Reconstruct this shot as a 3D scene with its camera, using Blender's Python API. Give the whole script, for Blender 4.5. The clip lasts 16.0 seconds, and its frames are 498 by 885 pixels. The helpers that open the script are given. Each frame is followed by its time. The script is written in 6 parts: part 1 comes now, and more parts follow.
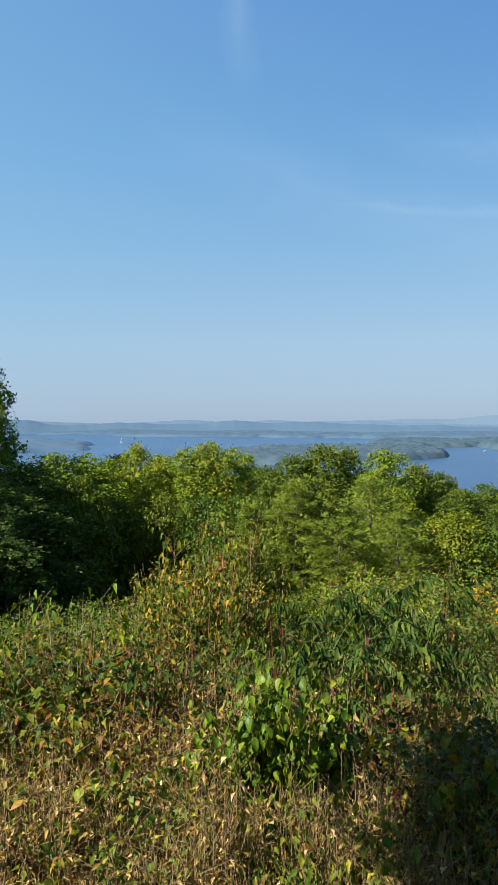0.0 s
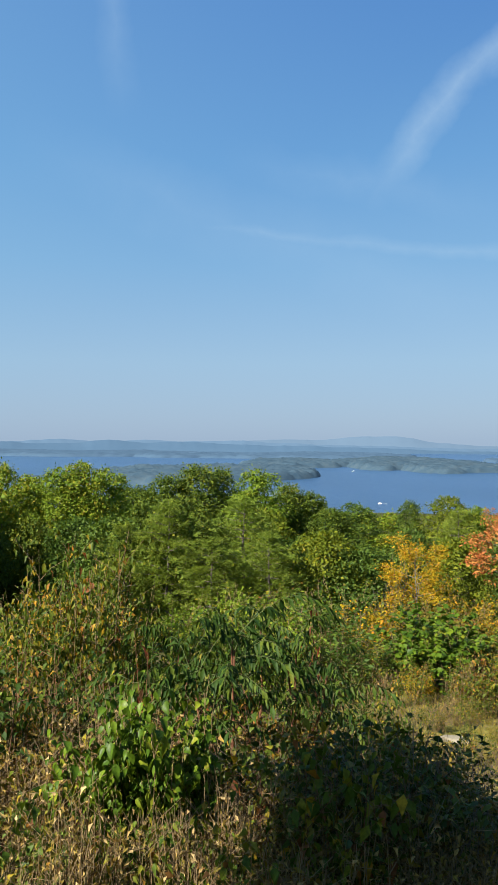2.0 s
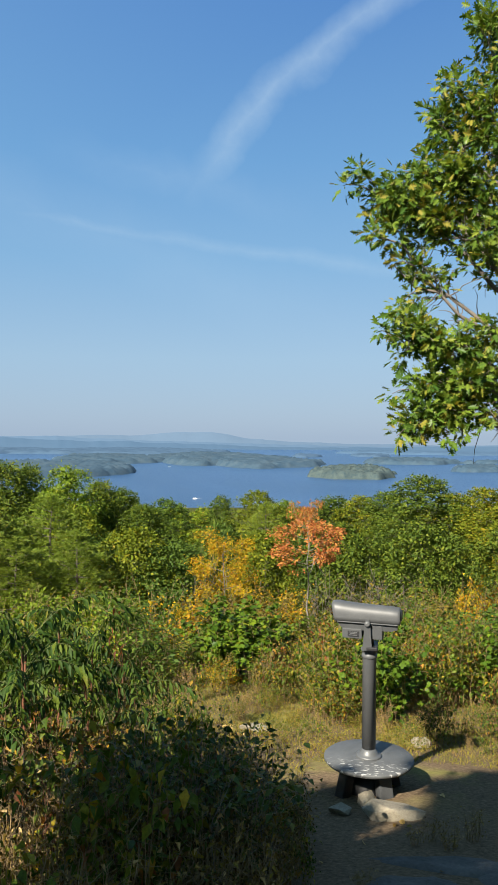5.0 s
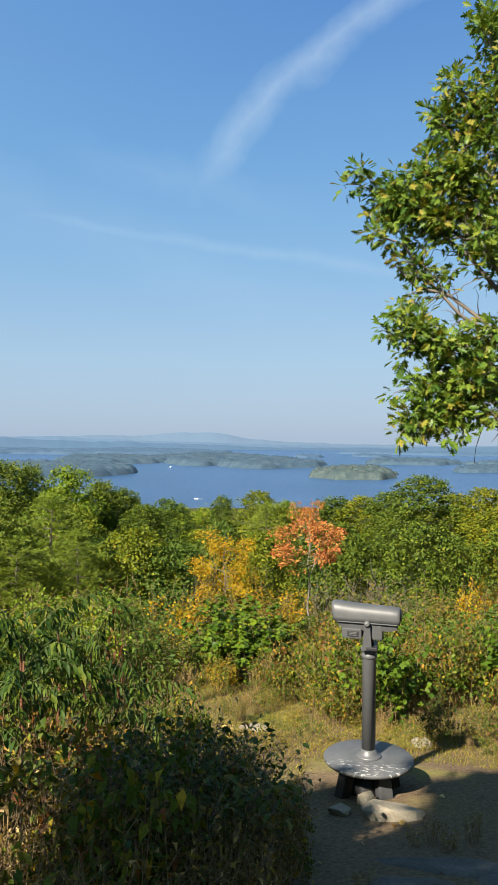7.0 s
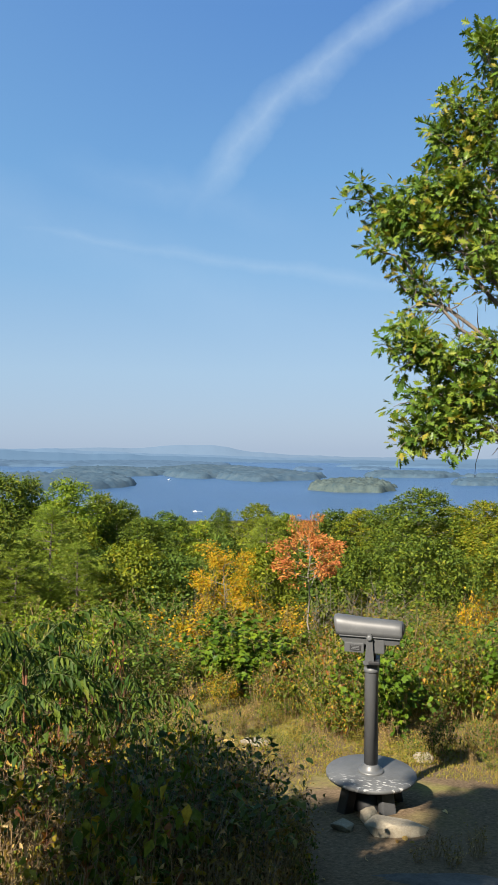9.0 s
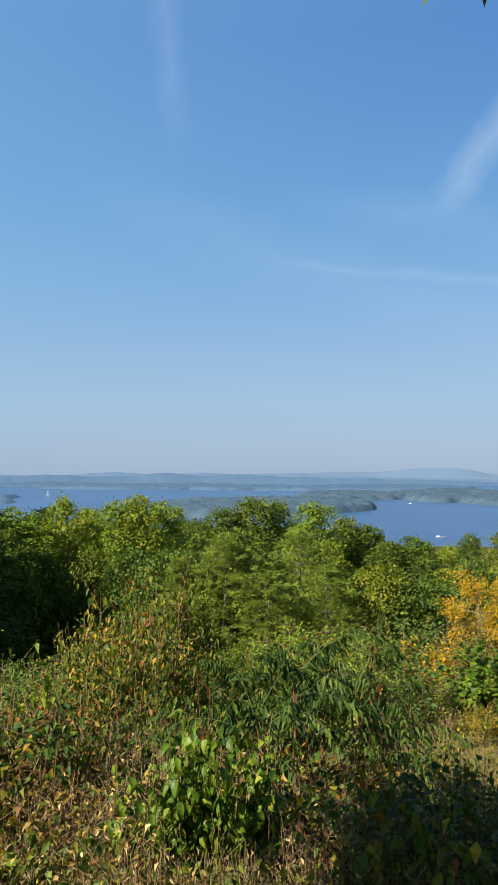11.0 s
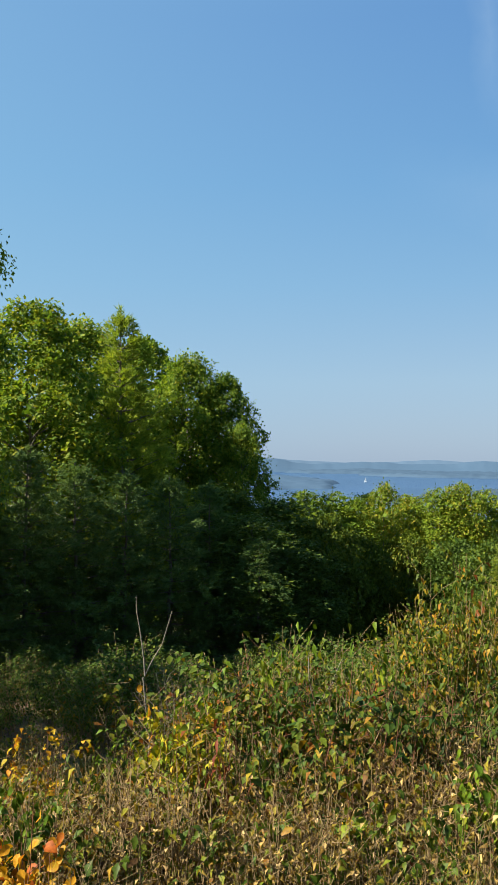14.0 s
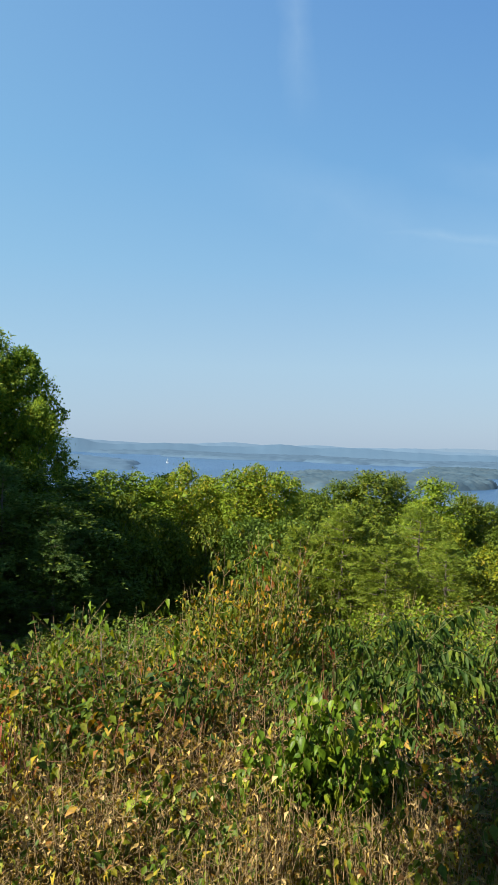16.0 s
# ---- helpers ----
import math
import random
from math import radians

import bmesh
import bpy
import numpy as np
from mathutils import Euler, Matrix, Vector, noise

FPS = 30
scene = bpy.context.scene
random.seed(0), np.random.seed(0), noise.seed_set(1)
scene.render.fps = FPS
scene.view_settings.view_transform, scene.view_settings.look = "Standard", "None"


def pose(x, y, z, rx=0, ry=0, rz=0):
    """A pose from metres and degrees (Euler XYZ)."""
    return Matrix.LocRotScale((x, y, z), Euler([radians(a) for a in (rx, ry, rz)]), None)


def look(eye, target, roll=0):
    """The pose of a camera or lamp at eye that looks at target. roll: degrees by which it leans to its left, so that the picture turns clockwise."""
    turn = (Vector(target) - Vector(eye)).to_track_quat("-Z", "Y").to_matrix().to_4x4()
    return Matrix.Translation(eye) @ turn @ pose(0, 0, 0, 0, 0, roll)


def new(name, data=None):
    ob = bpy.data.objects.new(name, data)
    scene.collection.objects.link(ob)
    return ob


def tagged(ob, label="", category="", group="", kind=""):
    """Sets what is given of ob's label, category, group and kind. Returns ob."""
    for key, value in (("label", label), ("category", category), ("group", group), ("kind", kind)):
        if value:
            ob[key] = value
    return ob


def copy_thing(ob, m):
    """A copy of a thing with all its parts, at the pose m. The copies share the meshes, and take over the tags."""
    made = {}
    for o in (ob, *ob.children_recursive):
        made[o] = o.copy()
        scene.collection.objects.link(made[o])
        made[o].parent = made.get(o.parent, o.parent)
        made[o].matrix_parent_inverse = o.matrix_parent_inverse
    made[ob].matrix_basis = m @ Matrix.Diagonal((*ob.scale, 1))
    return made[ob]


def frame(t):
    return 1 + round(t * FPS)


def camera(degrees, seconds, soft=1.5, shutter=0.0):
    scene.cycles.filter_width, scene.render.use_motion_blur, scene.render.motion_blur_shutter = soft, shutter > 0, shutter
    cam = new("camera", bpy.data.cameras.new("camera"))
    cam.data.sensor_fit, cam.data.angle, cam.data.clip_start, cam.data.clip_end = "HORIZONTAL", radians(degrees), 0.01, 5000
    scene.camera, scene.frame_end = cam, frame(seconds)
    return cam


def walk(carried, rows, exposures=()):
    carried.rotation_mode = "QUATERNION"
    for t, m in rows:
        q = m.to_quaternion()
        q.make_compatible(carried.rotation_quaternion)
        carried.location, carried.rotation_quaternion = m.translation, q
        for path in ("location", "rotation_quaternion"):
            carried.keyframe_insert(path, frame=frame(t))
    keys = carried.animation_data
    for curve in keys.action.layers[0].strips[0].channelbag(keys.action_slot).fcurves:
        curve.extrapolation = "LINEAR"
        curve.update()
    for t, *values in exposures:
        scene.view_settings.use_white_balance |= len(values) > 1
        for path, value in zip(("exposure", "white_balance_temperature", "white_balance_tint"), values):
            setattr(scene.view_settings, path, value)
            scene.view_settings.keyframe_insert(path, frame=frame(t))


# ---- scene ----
cam = camera(35.8, 16.0, 0.9)
PATH = [
    (0.0, pose(0.000, 0.000, 1.600, 88.42, 0.20, 0.00)),
    (0.5, pose(0.010, -0.006, 1.598, 89.41, -0.18, -4.02)),
    (1.0, pose(0.024, -0.005, 1.600, 89.97, -0.08, -4.99)),
    (1.5, pose(0.037, -0.002, 1.601, 89.97, -0.12, -7.52)),
    (2.0, pose(0.052, -0.009, 1.603, 89.90, -0.21, -9.25)),
    (2.5, pose(0.057, -0.011, 1.607, 89.86, -0.61, -10.76)),
    (3.0, pose(0.076, -0.027, 1.610, 89.84, -0.38, -11.05)),
    (3.5, pose(0.114, -0.040, 1.611, 89.79, 0.02, -15.30)),
    (4.0, pose(0.139, -0.037, 1.610, 89.71, 0.20, -18.93)),
    (4.5, pose(0.161, -0.040, 1.613, 89.69, 0.41, -19.95)),
    (5.0, pose(0.179, -0.029, 1.614, 89.64, -0.40, -22.87)),
    (7.5, pose(0.199, -0.023, 1.606, 89.67, -0.43, -22.74)),
    (8.0, pose(0.199, -0.031, 1.616, 89.90, -0.39, -24.02)),
    (10.5, pose(0.050, -0.018, 1.613, 92.13, -0.14, -11.59)),
    (11.0, pose(0.013, -0.015, 1.615, 92.31, 0.06, -5.18)),
    (11.5, pose(-0.014, -0.018, 1.607, 92.37, -0.65, -2.44)),
    (12.0, pose(-0.035, -0.015, 1.607, 92.07, -0.85, 0.35)),
    (12.5, pose(-0.056, -0.028, 1.605, 92.07, -0.87, 5.06)),
    (13.0, pose(-0.068, -0.040, 1.602, 92.10, 0.17, 11.08)),
    (13.5, pose(-0.076, -0.050, 1.601, 91.98, -0.06, 13.03)),
    (14.0, pose(-0.113, -0.053, 1.590, 91.30, -0.50, 18.03)),
    (14.5, pose(-0.178, -0.048, 1.588, 90.53, -1.07, 18.07)),
    (15.0, pose(-0.183, -0.037, 1.588, 90.36, -1.78, 12.83)),
    (15.5, pose(-0.141, -0.035, 1.582, 90.33, -1.72, 7.76)),
    (16.0, pose(-0.078, -0.041, 1.574, 90.14, -1.66, 3.41)),
]
E = 1.67
walk(cam, PATH, [(0.0, E + 0.02, 6450, 10), (0.5, E - 0.06, 6250, 10), (4.5, E - 0.08, 6250, 10), (5.0, E - 0.04, 6450, 11), (7.5, E + 0.08, 6620, 13), (8.0, E + 0.10, 6670, 14),
                 (10.5, E - 0.07, 6330, 13), (12.0, E - 0.05, 6380, 12), (13.5, E - 0.05, 6500, 10), (14.0, E + 0.00, 6550, 10), (14.5, E + 0.13, 6800, 9), (15.0, E + 0.15, 6850, 8), (16.0, E + 0.11, 6650, 9)])

# ---- world, sun, exposure ----
rng = np.random.default_rng(7)
SUN_AZ, SUN_EL = math.radians(238.0), math.radians(38.0)   # compass turn from +y towards +x
sun_dir = Vector((math.sin(SUN_AZ) * math.cos(SUN_EL), math.cos(SUN_AZ) * math.cos(SUN_EL), math.sin(SUN_EL)))

world = bpy.data.worlds.new("sky_world")
scene.world = world
world.use_nodes = True
wt = world.node_tree
wt.nodes.clear()


def wn(kind, **props):
    n = wt.nodes.new(kind)
    for k, val in props.items():
        n.inputs[k].default_value = val
    return n


def wmath(op, a, b=None, clamp=False):
    n = wt.nodes.new("ShaderNodeMath")
    n.operation, n.use_clamp = op, clamp
    for i, v in enumerate((a, b)):
        if v is None:
            continue
        if isinstance(v, (int, float)):
            n.inputs[i].default_value = v
        else:
            wt.links.new(v, n.inputs[i])
    return n.outputs[0]


sky = wt.nodes.new("ShaderNodeTexSky")
sky.sky_type, sky.sun_disc = "NISHITA", False
sky.sun_elevation, sky.sun_rotation = SUN_EL, SUN_AZ
sky.altitude, sky.air_density, sky.dust_density, sky.ozone_density = 300.0, 1.0, 1.2, 3.0
coord = wt.nodes.new("ShaderNodeTexCoord")
direction = coord.outputs["Generated"]


def wdot(vec, src=None):
    n = wt.nodes.new("ShaderNodeVectorMath")
    n.operation = "DOT_PRODUCT"
    wt.links.new(src or direction, n.inputs[0])
    n.inputs[1].default_value = vec
    return n.outputs["Value"]


def heading(az, el):
    """Unit direction at a bearing and a height above the horizon, in degrees."""
    a, e = math.radians(az), math.radians(el)
    return math.sin(a) * math.cos(e), math.cos(a) * math.cos(e), math.sin(e)


def wisp(a, b, width, bow, scale, start, stop, seed, strength):
    """A wisp of cirrus along the great circle from a to b (unit directions)."""
    a, b = Vector(a).normalized(), Vector(b).normalized()
    n = a.cross(b).normalized()
    along = (b - a * a.dot(b)).normalized()
    across, s = wdot(n), wdot(along)
    mp = wt.nodes.new("ShaderNodeMapping")
    mp.inputs["Location"].default_value = (seed, seed * 0.7, 0)
    wt.links.new(direction, mp.inputs["Vector"])
    nz = wn("ShaderNodeTexNoise", Scale=scale, Detail=5.0, Roughness=0.6)
    wt.links.new(mp.outputs[0], nz.inputs["Vector"])
    wob = wmath("MULTIPLY", wmath("SUBTRACT", nz.outputs[0], 0.5), width * 2.2)
    sag = wmath("MULTIPLY", wmath("MULTIPLY", s, s), bow)
    d = wmath("ABSOLUTE", wmath("ADD", wmath("ADD", across, wob), sag))
    band = wmath("SUBTRACT", 1.0, wmath("DIVIDE", d, width), True)
    r1 = wt.nodes.new("ShaderNodeMapRange")
    r1.inputs["From Min"].default_value, r1.inputs["From Max"].default_value = start
    wt.links.new(s, r1.inputs["Value"])
    r2 = wt.nodes.new("ShaderNodeMapRange")
    r2.inputs["From Min"].default_value, r2.inputs["From Max"].default_value = stop
    r2.inputs["To Min"].default_value, r2.inputs["To Max"].default_value = 1.0, 0.0
    wt.links.new(s, r2.inputs["Value"])
    fine = wn("ShaderNodeTexNoise", Scale=scale * 3.0, Detail=6.0, Roughness=0.65)
    wt.links.new(mp.outputs[0], fine.inputs["Vector"])
    m = wmath("MULTIPLY", wmath("MULTIPLY", band, r1.outputs[0]), r2.outputs[0])
    front = wmath("GREATER_THAN", wdot(a), 0.0)
    m = wmath("MULTIPLY", m, front)
    m = wmath("MULTIPLY", m, wmath("ADD", wmath("MULTIPLY", fine.outputs[0], 0.9), 0.35))
    return wmath("MULTIPLY", m, strength, True)


wisps = [
    wisp(heading(19.0, 18.6), heading(23.8, 24.6), 0.025, -0.75, 8.0, (-0.04, 0.06), (0.9, 1.0), 1.3, 0.44),
    wisp(heading(5.0, 15.5), heading(30.4, 12.3), 0.012, 0.02, 11.0, (-0.03, 0.08), (0.40, 0.62), 4.1, 0.22),
    wisp(heading(-0.1, 24.6), heading(-1.2, 31.0), 0.024, 0.0, 9.0, (-0.04, 0.06), (0.5, 0.8), 7.7, 0.17),
    wisp(heading(10.0, 20.0), heading(22.0, 17.5), 0.030, 0.0, 8.0, (-0.05, 0.1), (0.15, 0.30), 2.6, 0.13),
    wisp(heading(-6.0, 19.2), heading(6.0, 16.2), 0.05, 0.0, 5.0, (-0.05, 0.1), (0.4, 0.7), 9.2, 0.10),
]
total = wisps[0]
for w in wisps[1:]:
    total = wmath("MAXIMUM", total, w)
# summer haze: the sky pales steadily towards the horizon
lift = wdot((0, 0, 1))
grad = wt.nodes.new("ShaderNodeValToRGB")
stops = [(0.0, (0.39, 0.515, 0.675)), (0.10, (0.37, 0.56, 0.74)), (0.22, (0.25, 0.49, 0.75)), (0.34, (0.165, 0.40, 0.72)), (0.50, (0.10, 0.28, 0.64)), (1.0, (0.07, 0.20, 0.52))]
while len(grad.color_ramp.elements) < len(stops):
    grad.color_ramp.elements.new(0.5)
for e, (p, c) in zip(grad.color_ramp.elements, stops):
    e.position, e.color = p, (*c, 1)
wt.links.new(lift, grad.inputs[0])
grade = wt.nodes.new("ShaderNodeVectorMath")
grade.operation = "SCALE"
grade.inputs["Scale"].default_value = 7.5
wt.links.new(grad.outputs[0], grade.inputs[0])
haze = wt.nodes.new("ShaderNodeMixRGB")
haze.inputs["Fac"].default_value = 0.85
wt.links.new(sky.outputs[0], haze.inputs["Color1"])
wt.links.new(grade.outputs[0], haze.inputs["Color2"])
veil = wt.nodes.new("ShaderNodeMixRGB")
veil.inputs["Color2"].default_value = (4.15, 5.45, 6.55, 1)
wt.links.new(total, veil.inputs["Fac"])
# paler on the side of the sun
toward_sun = wmath("MAXIMUM", wmath("ADD", wdot(tuple(sun_dir)), 0.30), 0.0)
pale = wt.nodes.new("ShaderNodeMixRGB")
pale.inputs["Color2"].default_value = (2.5, 4.7, 6.35, 1)
wt.links.new(wmath("MULTIPLY", toward_sun, 0.62, True), pale.inputs["Fac"])
wt.links.new(haze.outputs[0], pale.inputs["Color1"])
wt.links.new(pale.outputs[0], veil.inputs["Color1"])
bg = wn("ShaderNodeBackground", Strength=0.042)
wt.links.new(veil.outputs[0], bg.inputs["Color"])
wo = wt.nodes.new("ShaderNodeOutputWorld")
wt.links.new(bg.outputs[0], wo.inputs["Surface"])

sun_data = bpy.data.lights.new("sun", "SUN")
sun_data.energy, sun_data.angle, sun_data.color = 5.0, math.radians(0.55), (1.0, 0.915, 0.755)
sun = new("sun", sun_data)
sun.matrix_world = look(sun_dir * 60, (0, 0, 0))


# ---- materials ----
def node_mat(name):
    m = bpy.data.materials.new(name)
    m.use_nodes = True
    t = m.node_tree
    t.nodes.clear()
    out = t.nodes.new("ShaderNodeOutputMaterial")
    return m, t, out


def ramp_node(t, stops):
    r = t.nodes.new("ShaderNodeValToRGB")
    el = r.color_ramp.elements
    while len(el) < len(stops):
        el.new(0.5)
    for e, (p, c) in zip(el, stops):
        e.position, e.color = p, (*c, 1)
    return r


def noise_node(t, scale, detail=4.0, rough=0.6, space="Object"):
    tc = t.nodes.new("ShaderNodeTexCoord")
    n = t.nodes.new("ShaderNodeTexNoise")
    n.inputs["Scale"].default_value, n.inputs["Detail"].default_value, n.inputs["Roughness"].default_value = scale, detail, rough
    t.links.new(tc.outputs[space], n.inputs["Vector"])
    return n


def leaf_mat(name, stops, through_light=0.35, rough=0.55, patch=0.2, patch_scale=1.3, spec=0.12):
    """Leaves: each leaf takes its own tint from the ramp, nudged by soft patches and by the plant."""
    m, t, out = node_mat(name)
    geo = t.nodes.new("ShaderNodeNewGeometry")
    info = t.nodes.new("ShaderNodeObjectInfo")
    nz = noise_node(t, patch_scale, 2.0)
    def mth(op, a, b, clamp=False):
        n = t.nodes.new("ShaderNodeMath")
        n.operation, n.use_clamp = op, clamp
        for i, v in enumerate((a, b)):
            if isinstance(v, (int, float)):
                n.inputs[i].default_value = v
            else:
                t.links.new(v, n.inputs[i])
        return n.outputs[0]
    p = mth("MULTIPLY", mth("SUBTRACT", nz.outputs[0], 0.5), patch * 2)
    o = mth("MULTIPLY", mth("SUBTRACT", info.outputs["Random"], 0.5), 0.3)
    fac = mth("ADD", mth("ADD", geo.outputs["Random Per Island"], p), o, True)
    r = ramp_node(t, [(p, tuple(0.9 * v for v in c)) for p, c in stops])
    t.links.new(fac, r.inputs[0])
    # mottling on the blade itself
    fine = noise_node(t, 55.0, 3.0, 0.7)
    mott = ramp_node(t, [(0.3, (0.62, 0.62, 0.62)), (0.7, (1.3, 1.28, 1.2))])
    t.links.new(fine.outputs[0], mott.inputs[0])
    tint = t.nodes.new("ShaderNodeMixRGB")
    tint.blend_type = "MULTIPLY"
    tint.inputs[0].default_value = 1.0
    t.links.new(r.outputs[0], tint.inputs[1])
    t.links.new(mott.outputs[0], tint.inputs[2])
    r = tint
    bsdf = t.nodes.new("ShaderNodeBsdfPrincipled")
    bsdf.inputs["Roughness"].default_value = rough
    bsdf.inputs["Specular IOR Level"].default_value = spec
    t.links.new(r.outputs[0], bsdf.inputs["Base Color"])
    tr = t.nodes.new("ShaderNodeBsdfTranslucent")
    glow = t.nodes.new("ShaderNodeMixRGB")
    glow.blend_type = "MULTIPLY"
    glow.inputs[0].default_value = 1.0
    glow.inputs[2].default_value = (1.35, 1.25, 0.55, 1)
    t.links.new(r.outputs[0], glow.inputs[1])
    t.links.new(glow.outputs[0], tr.inputs["Color"])
    mix = t.nodes.new("ShaderNodeMixShader")
    mix.inputs[0].default_value = through_light * 0.8
    t.links.new(bsdf.outputs[0], mix.inputs[1])
    t.links.new(tr.outputs[0], mix.inputs[2])
    t.links.new(mix.outputs[0], out.inputs["Surface"])
    return m


def surface(name, stops, scale, rough=0.8, bump=0.3, metal=0.0, fine=None, space="Object", spec=0.4, bump_scale=None):
    """A rough surface with two scales of variation and relief."""
    m, t, out = node_mat(name)
    a = noise_node(t, scale, 5.0, 0.6, space)
    b = noise_node(t, fine or scale * 9, 6.0, 0.7, space)
    mixv = t.nodes.new("ShaderNodeMath")
    mixv.operation = "MULTIPLY_ADD"
    mixv.inputs[1].default_value = 0.45
    t.links.new(b.outputs[0], mixv.inputs[0])
    sc = t.nodes.new("ShaderNodeMath")
    sc.operation = "MULTIPLY"
    sc.inputs[1].default_value = 0.55
    t.links.new(a.outputs[0], sc.inputs[0])
    t.links.new(sc.outputs[0], mixv.inputs[2])
    r = ramp_node(t, stops)
    t.links.new(mixv.outputs[0], r.inputs[0])
    bsdf = t.nodes.new("ShaderNodeBsdfPrincipled")
    bsdf.inputs["Roughness"].default_value = rough
    bsdf.inputs["Metallic"].default_value = metal
    bsdf.inputs["Specular IOR Level"].default_value = spec
    t.links.new(r.outputs[0], bsdf.inputs["Base Color"])
    if bump:
        bp = t.nodes.new("ShaderNodeBump")
        bp.inputs["Strength"].default_value, bp.inputs["Distance"].default_value = bump, bump_scale or 0.02
        t.links.new(mixv.outputs[0], bp.inputs["Height"])
        t.links.new(bp.outputs[0], bsdf.inputs["Normal"])
    t.links.new(bsdf.outputs[0], out.inputs["Surface"])
    return m


M_OAK = leaf_mat("oak_leaves", [(0, (0.032, 0.075, 0.013)), (0.45, (0.076, 0.135, 0.018)), (0.85, (0.132, 0.185, 0.023)), (0.97, (0.16, 0.19, 0.025)), (1, (0.20, 0.18, 0.03))], 0.34, 0.36, 0.2, 0.9)
M_TALL = leaf_mat("tall_oak_leaves", [(0, (0.058, 0.118, 0.014)), (0.5, (0.122, 0.207, 0.021)), (0.9, (0.203, 0.27, 0.026)), (1, (0.255, 0.27, 0.028))], 0.55)
M_MID = leaf_mat("hillside_leaves", [(0, (0.078, 0.138, 0.011)), (0.5, (0.132, 0.195, 0.014)), (0.9, (0.185, 0.23, 0.018)), (1, (0.26, 0.235, 0.02))], 0.35)
M_GREEN = leaf_mat("deep_green_leaves", [(0, (0.038, 0.070, 0.009)), (0.5, (0.076, 0.115, 0.013)), (0.9, (0.13, 0.165, 0.016)), (1, (0.175, 0.175, 0.018))], 0.35)
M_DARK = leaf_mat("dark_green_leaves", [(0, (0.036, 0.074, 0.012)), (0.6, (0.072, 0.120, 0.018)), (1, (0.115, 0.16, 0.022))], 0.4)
M_HEMLOCK = leaf_mat("hemlock_needles", [(0, (0.065, 0.13, 0.045)), (0.6, (0.112, 0.19, 0.062)), (1, (0.155, 0.225, 0.068))], 0.35, 0.6, 0.25)
M_OLIVE = leaf_mat("olive_leaves", [(0, (0.07, 0.10, 0.008)), (0.5, (0.12, 0.15, 0.010)), (0.9, (0.18, 0.195, 0.013)), (1, (0.25, 0.20, 0.015))], 0.35)
M_PINE = leaf_mat("pine_needles", [(0, (0.095, 0.150, 0.018)), (0.6, (0.160, 0.220, 0.028)), (1, (0.235, 0.275, 0.036))], 0.3, 0.55, 0.25)
M_BIGPINE = leaf_mat("tall_pine_needles", [(0, (0.12, 0.20, 0.022)), (0.6, (0.215, 0.305, 0.034)), (1, (0.32, 0.37, 0.046))], 0.5, 0.55, 0.25)
M_RED = leaf_mat("red_maple_leaves", [(0, (0.30, 0.09, 0.035)), (0.5, (0.43, 0.155, 0.05)), (0.85, (0.46, 0.23, 0.06)), (1, (0.27, 0.2, 0.04))], 0.4)
M_LIME = leaf_mat("lime_yellow_leaves", [(0, (0.09, 0.14, 0.012)), (0.4, (0.20, 0.23, 0.015)), (0.85, (0.38, 0.33, 0.018)), (1, (0.42, 0.20, 0.02))], 0.4)
M_ORANGE = leaf_mat("orange_leaves", [(0, (0.20, 0.15, 0.012)), (0.4, (0.44, 0.22, 0.014)), (0.85, (0.50, 0.26, 0.016)), (1, (0.34, 0.09, 0.014))], 0.4)
M_COPPER = leaf_mat("copper_leaves", [(0, (0.06, 0.07, 0.010)), (0.4, (0.14, 0.11, 0.016)), (0.8, (0.25, 0.135, 0.02)), (1, (0.20, 0.06, 0.02))], 0.35, 0.6)
M_CRIMSON = leaf_mat("crimson_leaves", [(0, (0.03, 0.04, 0.012)), (0.45, (0.08, 0.022, 0.012)), (0.8, (0.17, 0.04, 0.016)), (1, (0.26, 0.09, 0.02))], 0.3)
M_YEL = leaf_mat("yellow_leaves", [(0, (0.14, 0.15, 0.01)), (0.35, (0.31, 0.235, 0.012)), (0.8, (0.46, 0.30, 0.012)), (1, (0.42, 0.17, 0.012))], 0.4)
M_WEED = leaf_mat("weed_leaves", [(0, (0.032, 0.062, 0.007)), (0.5, (0.075, 0.115, 0.011)), (0.76, (0.14, 0.155, 0.016)), (0.88, (0.28, 0.22, 0.022)), (0.95, (0.22, 0.10, 0.018)), (1, (0.08, 0.045, 0.02))], 0.32, 0.5, 0.3, 2.0)
M_DRY = leaf_mat("dry_leaves", [(0, (0.065, 0.038, 0.012)), (0.22, (0.16, 0.10, 0.022)), (0.45, (0.20, 0.165, 0.026)), (0.7, (0.34, 0.23, 0.075)), (0.9, (0.48, 0.36, 0.18)), (1, (0.11, 0.05, 0.022))], 0.3, 0.7, 0.35, 2.5)
M_SUMAC = leaf_mat("sumac_leaves", [(0, (0.016, 0.040, 0.007)), (0.5, (0.040, 0.074, 0.010)), (0.88, (0.082, 0.112, 0.013)), (0.95, (0.17, 0.13, 0.018)), (1, (0.16, 0.07, 0.018))], 0.3, 0.55, 0.25, 1.3, 0.1)
M_HANG = leaf_mat("hanging_leaves", [(0, (0.018, 0.042, 0.006)), (0.5, (0.042, 0.076, 0.009)), (0.84, (0.085, 0.112, 0.012)), (0.95, (0.18, 0.14, 0.02)), (1, (0.16, 0.06, 0.018))], 0.35, 0.45, 0.3)
